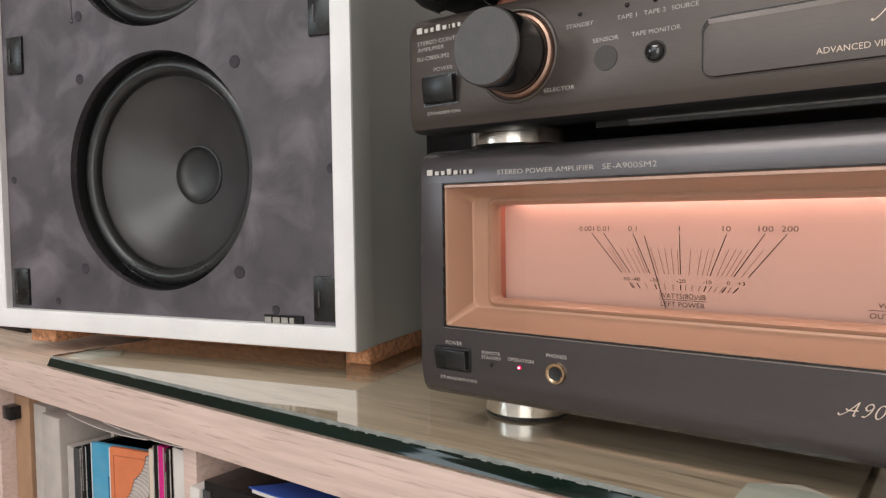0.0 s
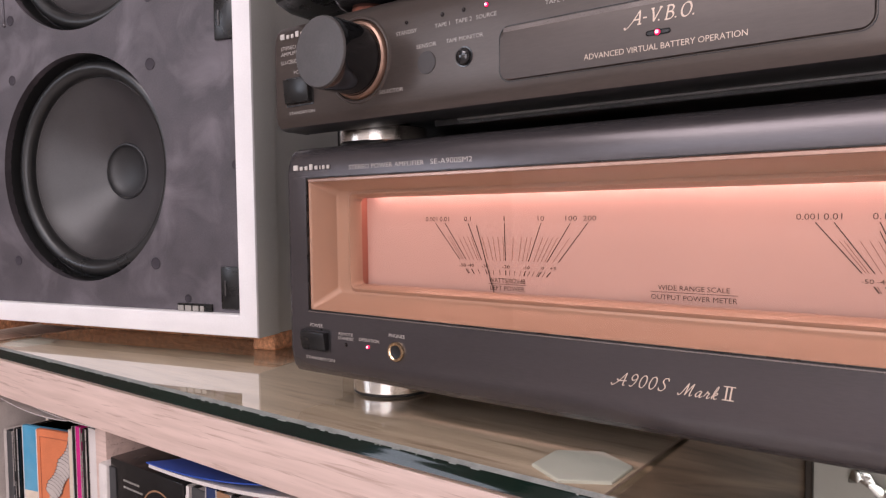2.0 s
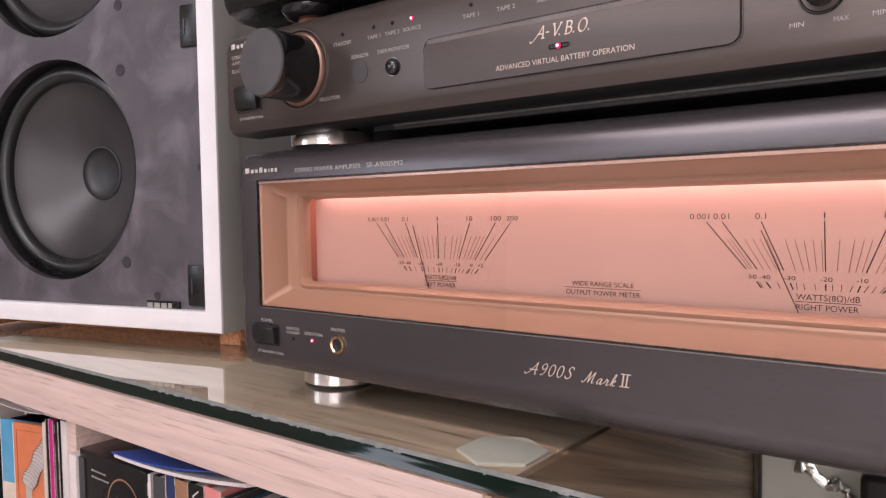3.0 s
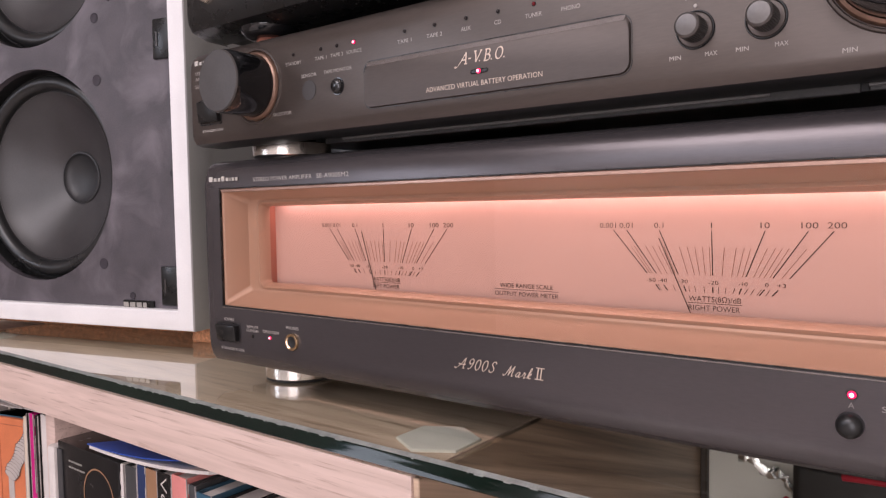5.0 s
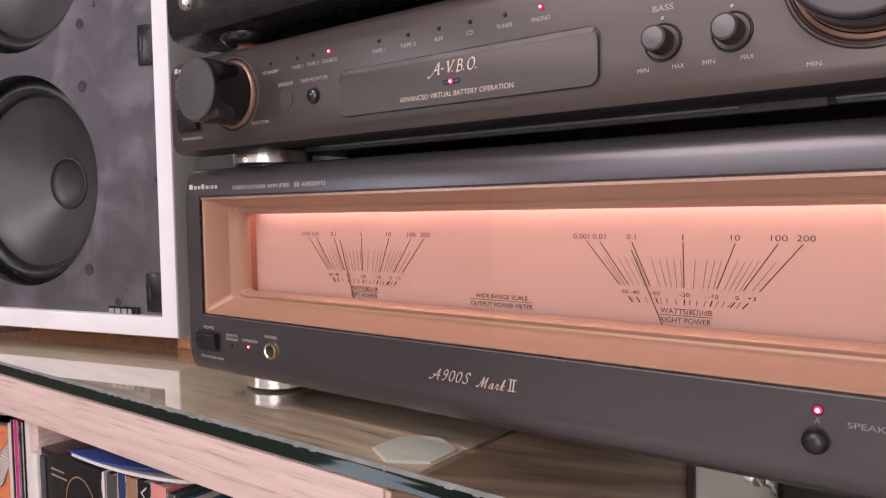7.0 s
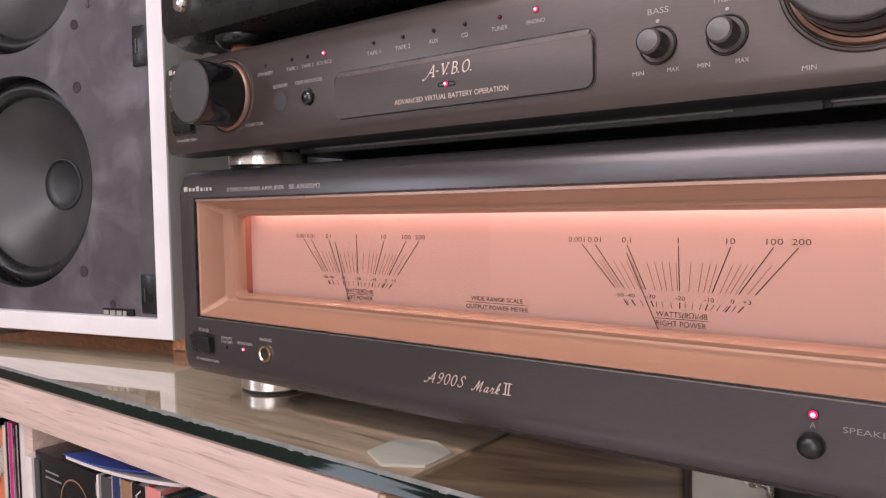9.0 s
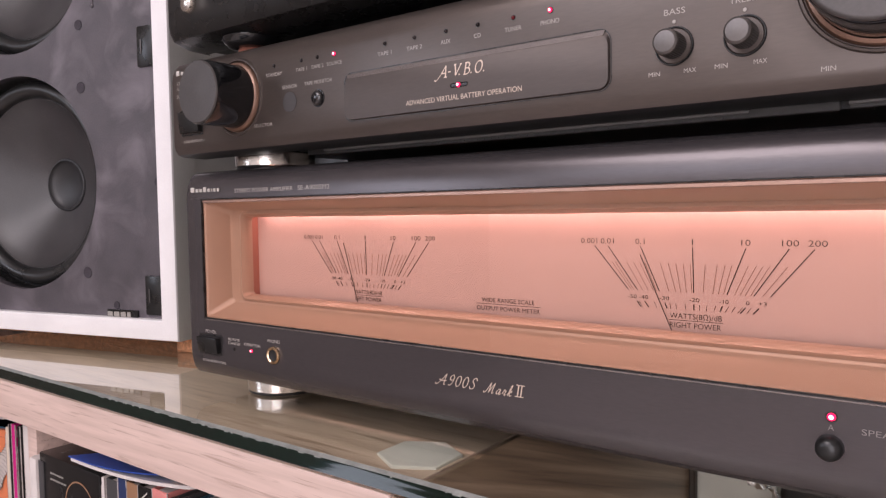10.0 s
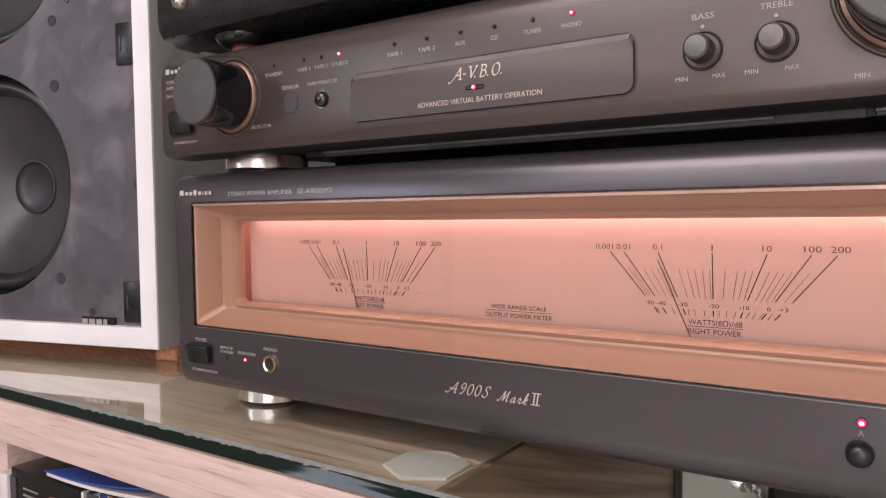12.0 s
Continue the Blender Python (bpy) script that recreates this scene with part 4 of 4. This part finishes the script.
for (cu, cz), za, zb in zip(DRV, zs, zs[1:]):
    ring, frame_pts = [], []
    for i in range(seg):
        a = 2 * math.pi * i / seg
        ca, sa = math.cos(a), math.sin(a)
        ring.append(bm.verts.new((cu + 0.0925 * ca, 0, cz + 0.0925 * sa)))
        k = min(((U1 - FT - cu) if ca > 0 else (cu - U0 - FT)) / max(abs(ca), 1e-6), ((zb - cz) if sa > 0 else (cz - za)) / max(abs(sa), 1e-6))
        frame_pts.append(bm.verts.new((cu + k * ca, 0, cz + k * sa)))
    for i in range(seg):
        j = (i + 1) % seg
        bm.faces.new((ring[i], ring[j], frame_pts[j], frame_pts[i]))
    for cu2, su in ((U0 + FT, -1), (U1 - FT, 1)):
        for cz2, sz in ((za, -1), (zb, 1)):
            near = [v for v in frame_pts if abs(v.co.x - cu2) < 1e-5 or abs(v.co.z - cz2) < 1e-5]
            a1 = [v for v in near if abs(v.co.x - cu2) < 1e-5]
            a2 = [v for v in near if abs(v.co.z - cz2) < 1e-5]
            va, vb = min(a1, key=lambda v: abs(v.co.z - cz2)), min(a2, key=lambda v: abs(v.co.x - cu2))
            if va is not vb:
                bm.faces.new((va, vb, bm.verts.new((cu2, 0, cz2))))
box(U0 + FT, U1 - FT, 0, 0.004, zs[2], Z1 - FT, bm=bm)
ret = bmesh.ops.extrude_edge_only(bm, edges=[e for e in bm.edges if len(e.link_faces) == 1 and all(abs((Vector((v.co.x, v.co.z)) - Vector(d)).length - 0.0925) < 1e-4 for v in e.verts for d in [min(DRV, key=lambda q: abs(q[1] - v.co.z))])])
for v in [g for g in ret["geom"] if isinstance(g, bmesh.types.BMVert)]:
    v.co.y = 0.006
sp("baffle", bm, M_BAFFLE, None, "dusty black painted baffle board")
for cu, cz in DRV:
    ringp = [(0.0925, 0.0055), (0.0920, 0.0120), (0.0915, 0.0165), (0.0900, 0.0175)]
    for i in range(13):
        a = math.pi * i / 12
        ringp.append((0.0832 + 0.0068 * math.cos(a), 0.0172 - 0.0078 * math.sin(a)))
    ringp += [(0.0756, 0.0180), (0.0748, 0.0195)]
    drv = sp("woofer", lathe_y(cu, cz, ringp, 96, False, False), M_RUBBER, None, "round black woofer with a rubber surround")
    prof = [(0.0762, 0.0176), (0.0752, 0.0172), (0.0742, 0.0184)] + [(0.0742 - 0.0505 * t, 0.0184 + 0.0296 * t ** 0.88) for t in (0.15, 0.3, 0.45, 0.6, 0.75, 0.9, 1.0)]
    sp("cone", lathe_y(cu, cz, prof, 96, False, False), M_CONE, drv, "dark coated cone")
    cap = [(0.0246, 0.0476), (0.0238, 0.0464), (0.0226, 0.0462)] + [(0.0222 * math.cos(a), 0.0462 + 0.0070 * math.sin(a)) for a in (0.15, 0.4, 0.7, 1.0, 1.3, 1.52)]
    sp("dust_cap", lathe_y(cu, cz, cap, 64), M_CAP, drv, "dished dust cap")
for u, z, r in ((0.0, 1.0735, 0.0050), (-0.0005, 0.9205, 0.0050), (-0.1568, 1.0743, 0.0045), (-0.158, 0.9205, 0.0045), (-0.1915, 0.8925, 0.0032), (0.0800, 0.9937, 0.0038), (-0.240, 0.9953, 0.0032),
                (-0.1561, 1.1245, 0.0045), (0.0, 1.1245, 0.0045), (0.0311, 0.8943, 0.0034)):
    sp("screw_hole", lathe_y(u, z, [(r * 0.95, -0.0003), (r * 0.88, -0.0005), (r * 0.80, -0.0003), (r * 0.72, -0.0002)], 20), M_HOLE)
for u, z in ((0.0742, 1.100), (-0.2312, 1.1005), (0.0740, 0.9038), (-0.2335, 0.9038)):
    bm = box(u - 0.0095, u + 0.0090, -0.0022, 0.001, z - 0.0160, z + 0.0155, 0.0008, 2)
    br = sp("grille_bracket", bm, M_BLACK, None, "black plastic grille socket")
    sp("socket_slot", box(u - 0.0055, u - 0.0042, -0.0027, -0.0020, z - 0.0060, z + 0.0050), M_KNOB, br)
bm = box(0.0215, 0.0550, -0.0018, 0.001, 0.8838, 0.8908, 0.0003, 1)
badge = sp("badge", bm, M_BLACK, None, "small black badge with silver bars")
bm = bmesh.new()
for a, b in ((0.0226, 0.0284), (0.0297, 0.0358), (0.0371, 0.0428), (0.0441, 0.0480)):
    box(a, b, -0.0026, -0.0018, 0.8852, 0.8893, 0.0003, 1, bm)
sp("badge_bar", bm, M_BADGE, badge)


for u, z0, z1 in ((-0.1640, 1.1215, 1.1560), (0.0165, 1.1380, 1.1600)):
    bm = box(u - 0.0010, u + 0.0010, -0.0008, 0.0004, z0, z1, 0.0006, 2)
    lathe_y(u, z0, [(0.0018, 0.0002), (0.0017, -0.0007), (0.0012, -0.0012), (0.0003, -0.0014)], 16, False, True, bm)
    sp("paint_run", bm, M_RUN, None, "glossy dried run of paint")


def cork(u0, u1, v0, v1):
    bm = box(u0, u1, v0, v1, G, 0.8690, 0.0015, 2)
    bmesh.ops.subdivide_edges(bm, edges=bm.edges, cuts=3, use_grid_fill=True)
    for v in bm.verts:
        if v.co.z < 0.867 and v.co.z > G + 0.001:
            v.co += 0.0012 * noise.noise_vector(v.co * 160)
    bm.transform(SPK)
    return solid("cork_strip", bm, M_CORK, "crumbly brown cork strip under the loudspeaker", "cork strip", "cork strips")


cork(0.0790, 0.1000, 0.014, 0.22)
cork(-0.195, 0.060, 0.045, 0.070)
cork(-0.2330, -0.2020, 0.004, 0.20)

# ---- magazines, boxes and books under the board ----


WEAR = random.Random(5)
M_WORN = mat("worn_paper_edge", (0.44, 0.40, 0.38), 0.7, 0.0, 0.3, 90, bump=0.1)


def slab(name, x0, x1, y0, y1, z0, z1, material, label, category, page=True, rz=0.0, ry=0.0, group="", bevel=0.0008):
    """A standing volume with covers and a recessed page block; its back edge faces the room."""
    cx, cy = (x0 + x1) / 2, y0
    ob = thing(name, label, category, pose(cx, cy, z0, 0, ry, rz), group)
    w, d, h = (x1 - x0) / 2, y1 - y0, z1 - z0
    bm = bmesh.new()
    if page and w > 0.0015:
        t = min(0.0012, w * 0.4)
        box(-w, w, 0, 0.0012, 0, h, 0.0004, 1, bm)
        box(-w, -w + t, 0.0012, d, 0, h, bm=bm)
        box(w - t, w, 0.0012, d, 0, h, bm=bm)
        part("cover", bm, material, ob, world=False)
        part("page_block", box(-w + t, w - t, 0.0013, d - 0.002, 0.001, h - 0.002), M_PAPER, ob, world=False)
        bm = bmesh.new()
        for sx in (-1, 1):
            z = h
            while z > h - 0.13:
                run = WEAR.uniform(0.002, 0.011)
                e = WEAR.uniform(0.0002, 0.0004)
                if WEAR.random() < 0.93:
                    box(sx * w - e, sx * w + e * 0.5, -0.0002, 0.0005, z - run, z, bm=bm)
                z -= run + WEAR.uniform(0.0, 0.0007)
        part("worn_edge", bm, M_WORN, ob, "whitish worn edges", world=False)
    else:
        box(-w, w, 0, d, 0, h, bevel, 2, bm)
        part("body", bm, material, ob, world=False)
    return ob


def flat(name, color, rough=0.4, **kw):
    return mat(name, color, rough, 0.0, 0.10, 60, bump=0.05, **kw)


M_BLUE = flat("cyan_blue_print", (0.06, 0.28, 0.45), blotch=0.5, blotch_color=(0.25, 0.42, 0.5), blotch_scale=14)
M_ORANGE = flat("orange_print", (0.58, 0.17, 0.07))
M_ORANGED = flat("dark_orange_print", (0.40, 0.12, 0.06))
M_CREAM = flat("cream_print", (0.62, 0.52, 0.42))
M_GREENP = flat("green_print", (0.25, 0.33, 0.16))
M_MAGENTA = flat("magenta_print", (0.55, 0.02, 0.20), 0.25)
M_BLACKP = flat("black_print", (0.008, 0.0075, 0.008), 0.25)
M_DGREY = flat("dark_grey_print", (0.05, 0.05, 0.052), 0.35)
M_BROWNP = flat("brown_print", (0.28, 0.15, 0.08))
M_PINKP = flat("salmon_print", (0.62, 0.22, 0.20))
M_NAVY = flat("dark_blue_print", (0.02, 0.035, 0.10), 0.25)
M_TEAL = flat("teal_print", (0.03, 0.09, 0.14), 0.3)
M_ROYAL = flat("royal_blue_print", (0.025, 0.075, 0.36), 0.3)
M_REDP = flat("red_print", (0.45, 0.02, 0.04), 0.35)
M_CARD = flat("off_white_card", (0.42, 0.37, 0.34), 0.6, blotch=0.4, blotch_color=(0.3, 0.26, 0.24), blotch_scale=20)
M_TAN = flat("tan_board", (0.33, 0.19, 0.11), 0.6)
Y0 = -0.0150
ZB = 0.45

# pale bundles and dark things further along
slab("paper_stack", -0.664, -0.640, -0.004, 0.18, ZB, 0.7960, M_CARD, "upright bundle of white paper beside the magazines", "paper", False)
slab("file_box", -0.637, -0.6030, -0.010, 0.20, ZB, 0.7930, M_CARD, "white cardboard file box standing on the shelf", "file box", False, bevel=0.002)
slab("file_box", -0.600, -0.5760, -0.006, 0.20, ZB, 0.7700, M_CARD, "cream cardboard file box standing on the shelf", "file box", False, bevel=0.002)
slab("magazine", -0.5745, -0.5690, 0.020, 0.16, ZB, 0.7960, M_CREAM, "cream magazine standing upright", "magazine", group="magazines")
slab("magazine", -0.5660, -0.5560, 0.045, 0.20, ZB, 0.7985, M_REDP, "red magazine standing upright", "magazine", group="magazines")
slab("magazine", -0.5680, -0.5570, Y0, 0.15, ZB, 0.7765, M_DGREY, "grey magazine with a white spine edge", "magazine", group="magazines")
slab("magazine", -0.5555, -0.5500, Y0 + 0.001, 0.15, ZB, 0.7800, M_BLACKP, "black magazine standing upright", "magazine", group="magazines")


def booklet(x, y, w, z1, material, label, turn, depth=0.004):
    """A booklet that turns its front cover to the room."""
    ob = thing("booklet", label, "booklet", pose(x, y, ZB, 0, 0, turn), "booklets")
    cover = part("cover", box(0, w, 0, depth, 0, z1 - ZB, 0.0006, 1), material, ob, world=False)
    part("page_edge", box(-0.0012, -0.0002, 0.0006, depth - 0.0006, 0.001, z1 - ZB - 0.001), M_PAPER, ob, world=False)
    return ob, cover


b1, c1 = booklet(-0.5470, Y0 + 0.004, 0.075, 0.7835, M_BLUE, "blue booklet with a pale print", 14)
h1 = 0.7835 - ZB
bm = bmesh.new()
for x0, x1, z0, z1 in ((0.018, 0.030, h1 - 0.026, h1 - 0.0255), (0.018, 0.0185, h1 - 0.048, h1 - 0.026), (0.018, 0.030, h1 - 0.0485, h1 - 0.048)):
    box(x0, x1, -0.0003, 0.0004, z0, z1, bm=bm)
part("printed_frame", bm, M_NAVY, c1, world=False)
part("printed_field", box(0.001, 0.0745, -0.0002, 0.0004, h1 - 0.20, h1 - 0.055), M_CREAM, c1, world=False)

b2, c2 = booklet(-0.5110, Y0, 0.060, 0.7875, M_ORANGE, "orange booklet with a grey drawing on its cover", 14)
h2 = 0.7875 - ZB
bm = bmesh.new()
for x0, x1, z0, z1 in ((0.004, 0.0046, h2 - 0.085, h2 - 0.006), (0.004, 0.058, h2 - 0.0062, h2 - 0.0056), (0.004, 0.058, h2 - 0.0855, h2 - 0.085)):
    box(x0, x1, -0.0003, 0.0004, z0, z1, bm=bm)
part("printed_frame", bm, M_ORANGED, c2, world=False)
bm, dark = bmesh.new(), bmesh.new()
for i in range(17):
    a = i / 16
    cx, cz, r = 0.046 - 0.029 * a, h2 - 0.008 - 0.042 * a, 0.0092 - 0.0022 * abs(math.sin(7 * a)) - 0.001 * a
    ring = [(cx + r * math.cos(t) * 0.9 - 0.3 * r * math.sin(t), -0.0003 - 0.00004 * i, cz + 0.55 * r * math.sin(t) - 0.25 * r * math.cos(t)) for t in [2 * math.pi * k / 20 for k in range(20)]]
    bm.faces.new([bm.verts.new(p) for p in ring])
    dark.faces.new([dark.verts.new((cx + (p[0] - cx) * 1.09, p[1] + 0.00002, cz + (p[2] - cz) * 1.09)) for p in ring])
tagged(part("printed_outline", dark, M_DGREY, c2, "dark outlines of the drawing", world=False), kind="stuff")
box(0.0135, 0.0205, -0.0003, 0.0004, h2 - 0.085, h2 - 0.050, bm=bm)
tagged(part("printed_drawing", bm, M_CARD, c2, "grey ribbed hose drawing", world=False), kind="stuff")
bm = bmesh.new()
pts = [(0.060, h2 - 0.055), (0.050, h2 - 0.066), (0.036, h2 - 0.076), (0.018, h2 - 0.083), (0.005, h2 - 0.085)]
for (xa, za), (xb, zb) in zip(pts, pts[1:]):
    bm.faces.new([bm.verts.new(p) for p in ((xa, -0.0005, za), (xb, -0.0005, zb), (xb, -0.0005, zb - 0.009), (xa, -0.0005, za - 0.009))])
part("printed_arc", bm, M_GREENP, c2, world=False)
bm = bmesh.new()
for (xa, za), (xb, zb) in zip(pts, pts[1:]):
    bm.faces.new([bm.verts.new(p) for p in ((xa, -0.0006, za - 0.009), (xb, -0.0006, zb - 0.009), (xb, -0.0006, zb - 0.030), (xa, -0.0006, za - 0.030))])
part("printed_band", bm, M_CREAM, c2, world=False)
t = letters("stereo", M_ORANGED, b2, 0.010, 0.050, h2 - 0.1010, 0.009, -0.0008, tilt=0.38)
t.data.transform(root_of(t).matrix_basis)

slab("magazine", -0.4560, -0.4500, Y0, 0.15, ZB, 0.7965, M_CREAM, "cream magazine with a worn spine", "magazine", group="magazines")
slab("magazine", -0.4495, -0.4425, Y0, 0.15, ZB, 0.8000, M_BLACKP, "black magazine standing upright", "magazine", group="magazines")
slab("magazine", -0.4420, -0.4350, Y0 - 0.001, 0.15, ZB, 0.8015, M_MAGENTA, "glossy magenta magazine standing upright", "magazine", group="magazines")
slab("magazine", -0.4345, -0.4290, Y0, 0.15, ZB, 0.8010, M_BLACKP, "black magazine standing upright", "magazine", group="magazines")
slab("magazine", -0.4280, -0.4150, Y0 + 0.002, 0.15, ZB, 0.8020, M_PAPER, "white magazine standing upright", "magazine", group="magazines")


def sheet(x0, x1, y0, y1, z, sag, material, label, name, tip=0.0, thick=0.0006):
    """A limp sheet or booklet lying flat, bent along its length; tip turns a corner to the room."""
    n = 16
    rings = []
    for i in range(n + 1):
        a = i / n
        x = x0 + (x1 - x0) * a
        zz = z - sag * (1 - (2 * a - 1) ** 2) + 0.011 * a * (tip > 0)
        xb = x + 0.10 * tip
        rings.append([(x, y0, zz), (x, y0, zz + thick), (xb, y1, zz + thick), (xb, y1, zz)])
    return solid(name, loft(rings, True, True), material, label, "sheet")


sheet(-0.575, -0.455, -0.016, 0.12, 0.8030, 0.0035, M_PAPER, "thin white sheet lying on the magazines", "paper_sheet")
sheet(-0.520, -0.412, -0.014, 0.12, 0.8045, 0.0020, M_PAPER, "second white sheet lying on the magazines", "paper_sheet")

# black boxes and books beyond the upright
slab("plastic_case", -0.3912, -0.3790, -0.0260, 0.12, ZB, 0.7880, M_PAPER, "clear plastic case with whitish edges", "case", False, bevel=0.003)
bx = thing("black_box", "black cardboard box with a gold ring on its front", "box", pose(-0.34, 0.0, ZB))
part("body", box(-0.3775, -0.2905, -0.0235, 0.11, ZB, 0.7935, 0.0012, 2), M_BLACKP, bx)
part("spine_label", box(-0.3780, -0.3700, -0.0240, -0.0220, 0.70, 0.7870), M_DGREY, bx)
bm = loft([[(-0.318 + r * math.cos(2 * math.pi * i / 48), -0.0238, 0.762 + r * math.sin(2 * math.pi * i / 48)) for i in range(48)] for r in (0.0200, 0.0212)])
part("gold_ring", bm, M_BROWNP, bx)
bm = bmesh.new()
for k, (z, w) in enumerate(((0.7805, 0.020), (0.7760, 0.024))):
    for i in range(6):
        x = -0.3600 + i * w / 6
        box(x, x + w / 6 * 0.75, -0.0239, -0.0233, z, z + 0.0012, bm=bm)
part("label_bar", bm, M_BADGE, bx)
x = -0.2885
for w, z1, m_, lab, dy in ((0.0045, 0.7930, M_PAPER, "white thin book standing upright", 0), (0.0150, 0.7930, M_DGREY, "dark grey book standing upright", 0.001), (0.0105, 0.7965, M_NAVY, "dark blue book standing upright", 0.001),
                           (0.0150, 0.7960, M_BROWNP, "brown book standing upright", 0.001), (0.0165, 0.7975, M_BLACKP, "black book with white spine lettering", 0), (0.0170, 0.7990, M_PINKP, "salmon pink book standing upright", 0),
                           (0.0075, 0.7960, M_DGREY, "dark grey book standing upright", 0.001), (0.0160, 0.7930, M_TEAL, "dark teal book standing upright", 0.001), (0.0200, 0.7900, M_BLACKP, "black book standing upright", 0.001),
                           (0.0180, 0.7900, M_DGREY, "dark grey book standing upright", 0.002), (0.0220, 0.7850, M_BROWNP, "brown book standing upright", 0.002), (0.0200, 0.7850, M_CREAM, "cream book standing upright", 0.002)):
    book = slab("book", x, x + w - 0.0006, -0.0230 + dy, 0.12, ZB, z1, m_, lab, "book", group="books on the shelf")
    if "lettering" in lab:
        xc, zt = x + w / 2, 0.7952
        txt = letters("Vero", M_SILVER, book, 0.0, 0.034, 0.0, 0.0072, -0.0234)
        m = root_of(txt).matrix_basis
        for v in txt.data.vertices:
            p = m @ v.co
            v.co = m.inverted() @ Vector((xc - 0.0036 + p.z, p.y, zt - p.x))
    x += w
sheet(-0.3300, -0.2150, -0.0245, 0.10, 0.7990, 0.0030, M_ROYAL, "blue booklet lying on the box and books", "blue_booklet", 1.0, 0.0008)
sheet(-0.3280, -0.1860, -0.0238, 0.10, 0.7964, 0.0034, M_PAPER, "white booklet lying on the box and books", "white_booklet", 1.0, 0.0022)

slab("wooden_panel", -0.6985, -0.6680, -0.006, 0.20, ZB, 0.8000, M_TAN, "tan wooden panel standing on the shelf", "panel", False)
slab("black_case", -0.700, -0.684, -0.016, 0.05, 0.779, 0.791, M_BLACKP, "small black case at the edge of the shelf", "case", False)
# ---- things in the gap between the cabinets ----
random.seed(4)
rings = []
for i in range(22):
    a = i / 21
    cxx, czz = 0.016 + 0.044 * a, 0.752 - 0.020 * a ** 1.5 + 0.003 * math.sin(a * 11)
    r = 0.0018 + 0.0026 * random.random()
    rings.append([(cxx + 0.003 * random.uniform(-1, 1), 0.3460 + r * 0.5 * math.cos(2 * math.pi * k / 7), czz + r * math.sin(2 * math.pi * k / 7) + 0.003 * random.uniform(-1, 1)) for k in range(7)])
solid("foil_strip", loft(rings, True, True), M_FOIL, "crumpled strip of silver foil against the grey board", "foil")
bm = box(0.066, 0.200, 0.29, 0.349, 0.0, 0.775, 0.006, 3)
solid("black_case", bm, M_BLACKP, "tall black case standing between the cabinets", "case")
for pts in (((0.060, 0.30, 0.742), (0.085, 0.285, 0.736), (0.12, 0.28, 0.741), (0.17, 0.282, 0.733)), ((0.100, 0.285, 0.772), (0.14, 0.275, 0.779), (0.19, 0.27, 0.776), (0.24, 0.268, 0.766))):
    cu = bpy.data.curves.new("cable", "CURVE")
    cu.dimensions, cu.bevel_depth, cu.bevel_resolution = "3D", 0.0028, 3
    spl = cu.splines.new("NURBS")
    spl.points.add(len(pts) - 1)
    for q, p in zip(spl.points, pts):
        q.co = (*p, 1)
    spl.use_endpoint_u = True
    tmp = new("cable", cu)
    me = bpy.data.meshes.new_from_object(tmp.evaluated_get(bpy.context.evaluated_depsgraph_get()))
    bpy.data.objects.remove(tmp)
    me.materials.clear()
    me.materials.append(M_REDP)
    tagged(new("red_cable", me), "red cable running across the black case", "cable", "red cables")
bm = box(-0.98, -0.752, 0.028, 0.26, BT, BT + 0.0100, 0.0015, 2)
solid("flat_case", bm, M_BLACKP, "flat black case lying on the board beside the loudspeaker", "case")
solid("black_box", box(-0.330, -0.222, 0.150, 0.235, G, 1.030, 0.002, 2), M_BLACKP, "tall black box standing behind the amplifiers on the glass", "box")
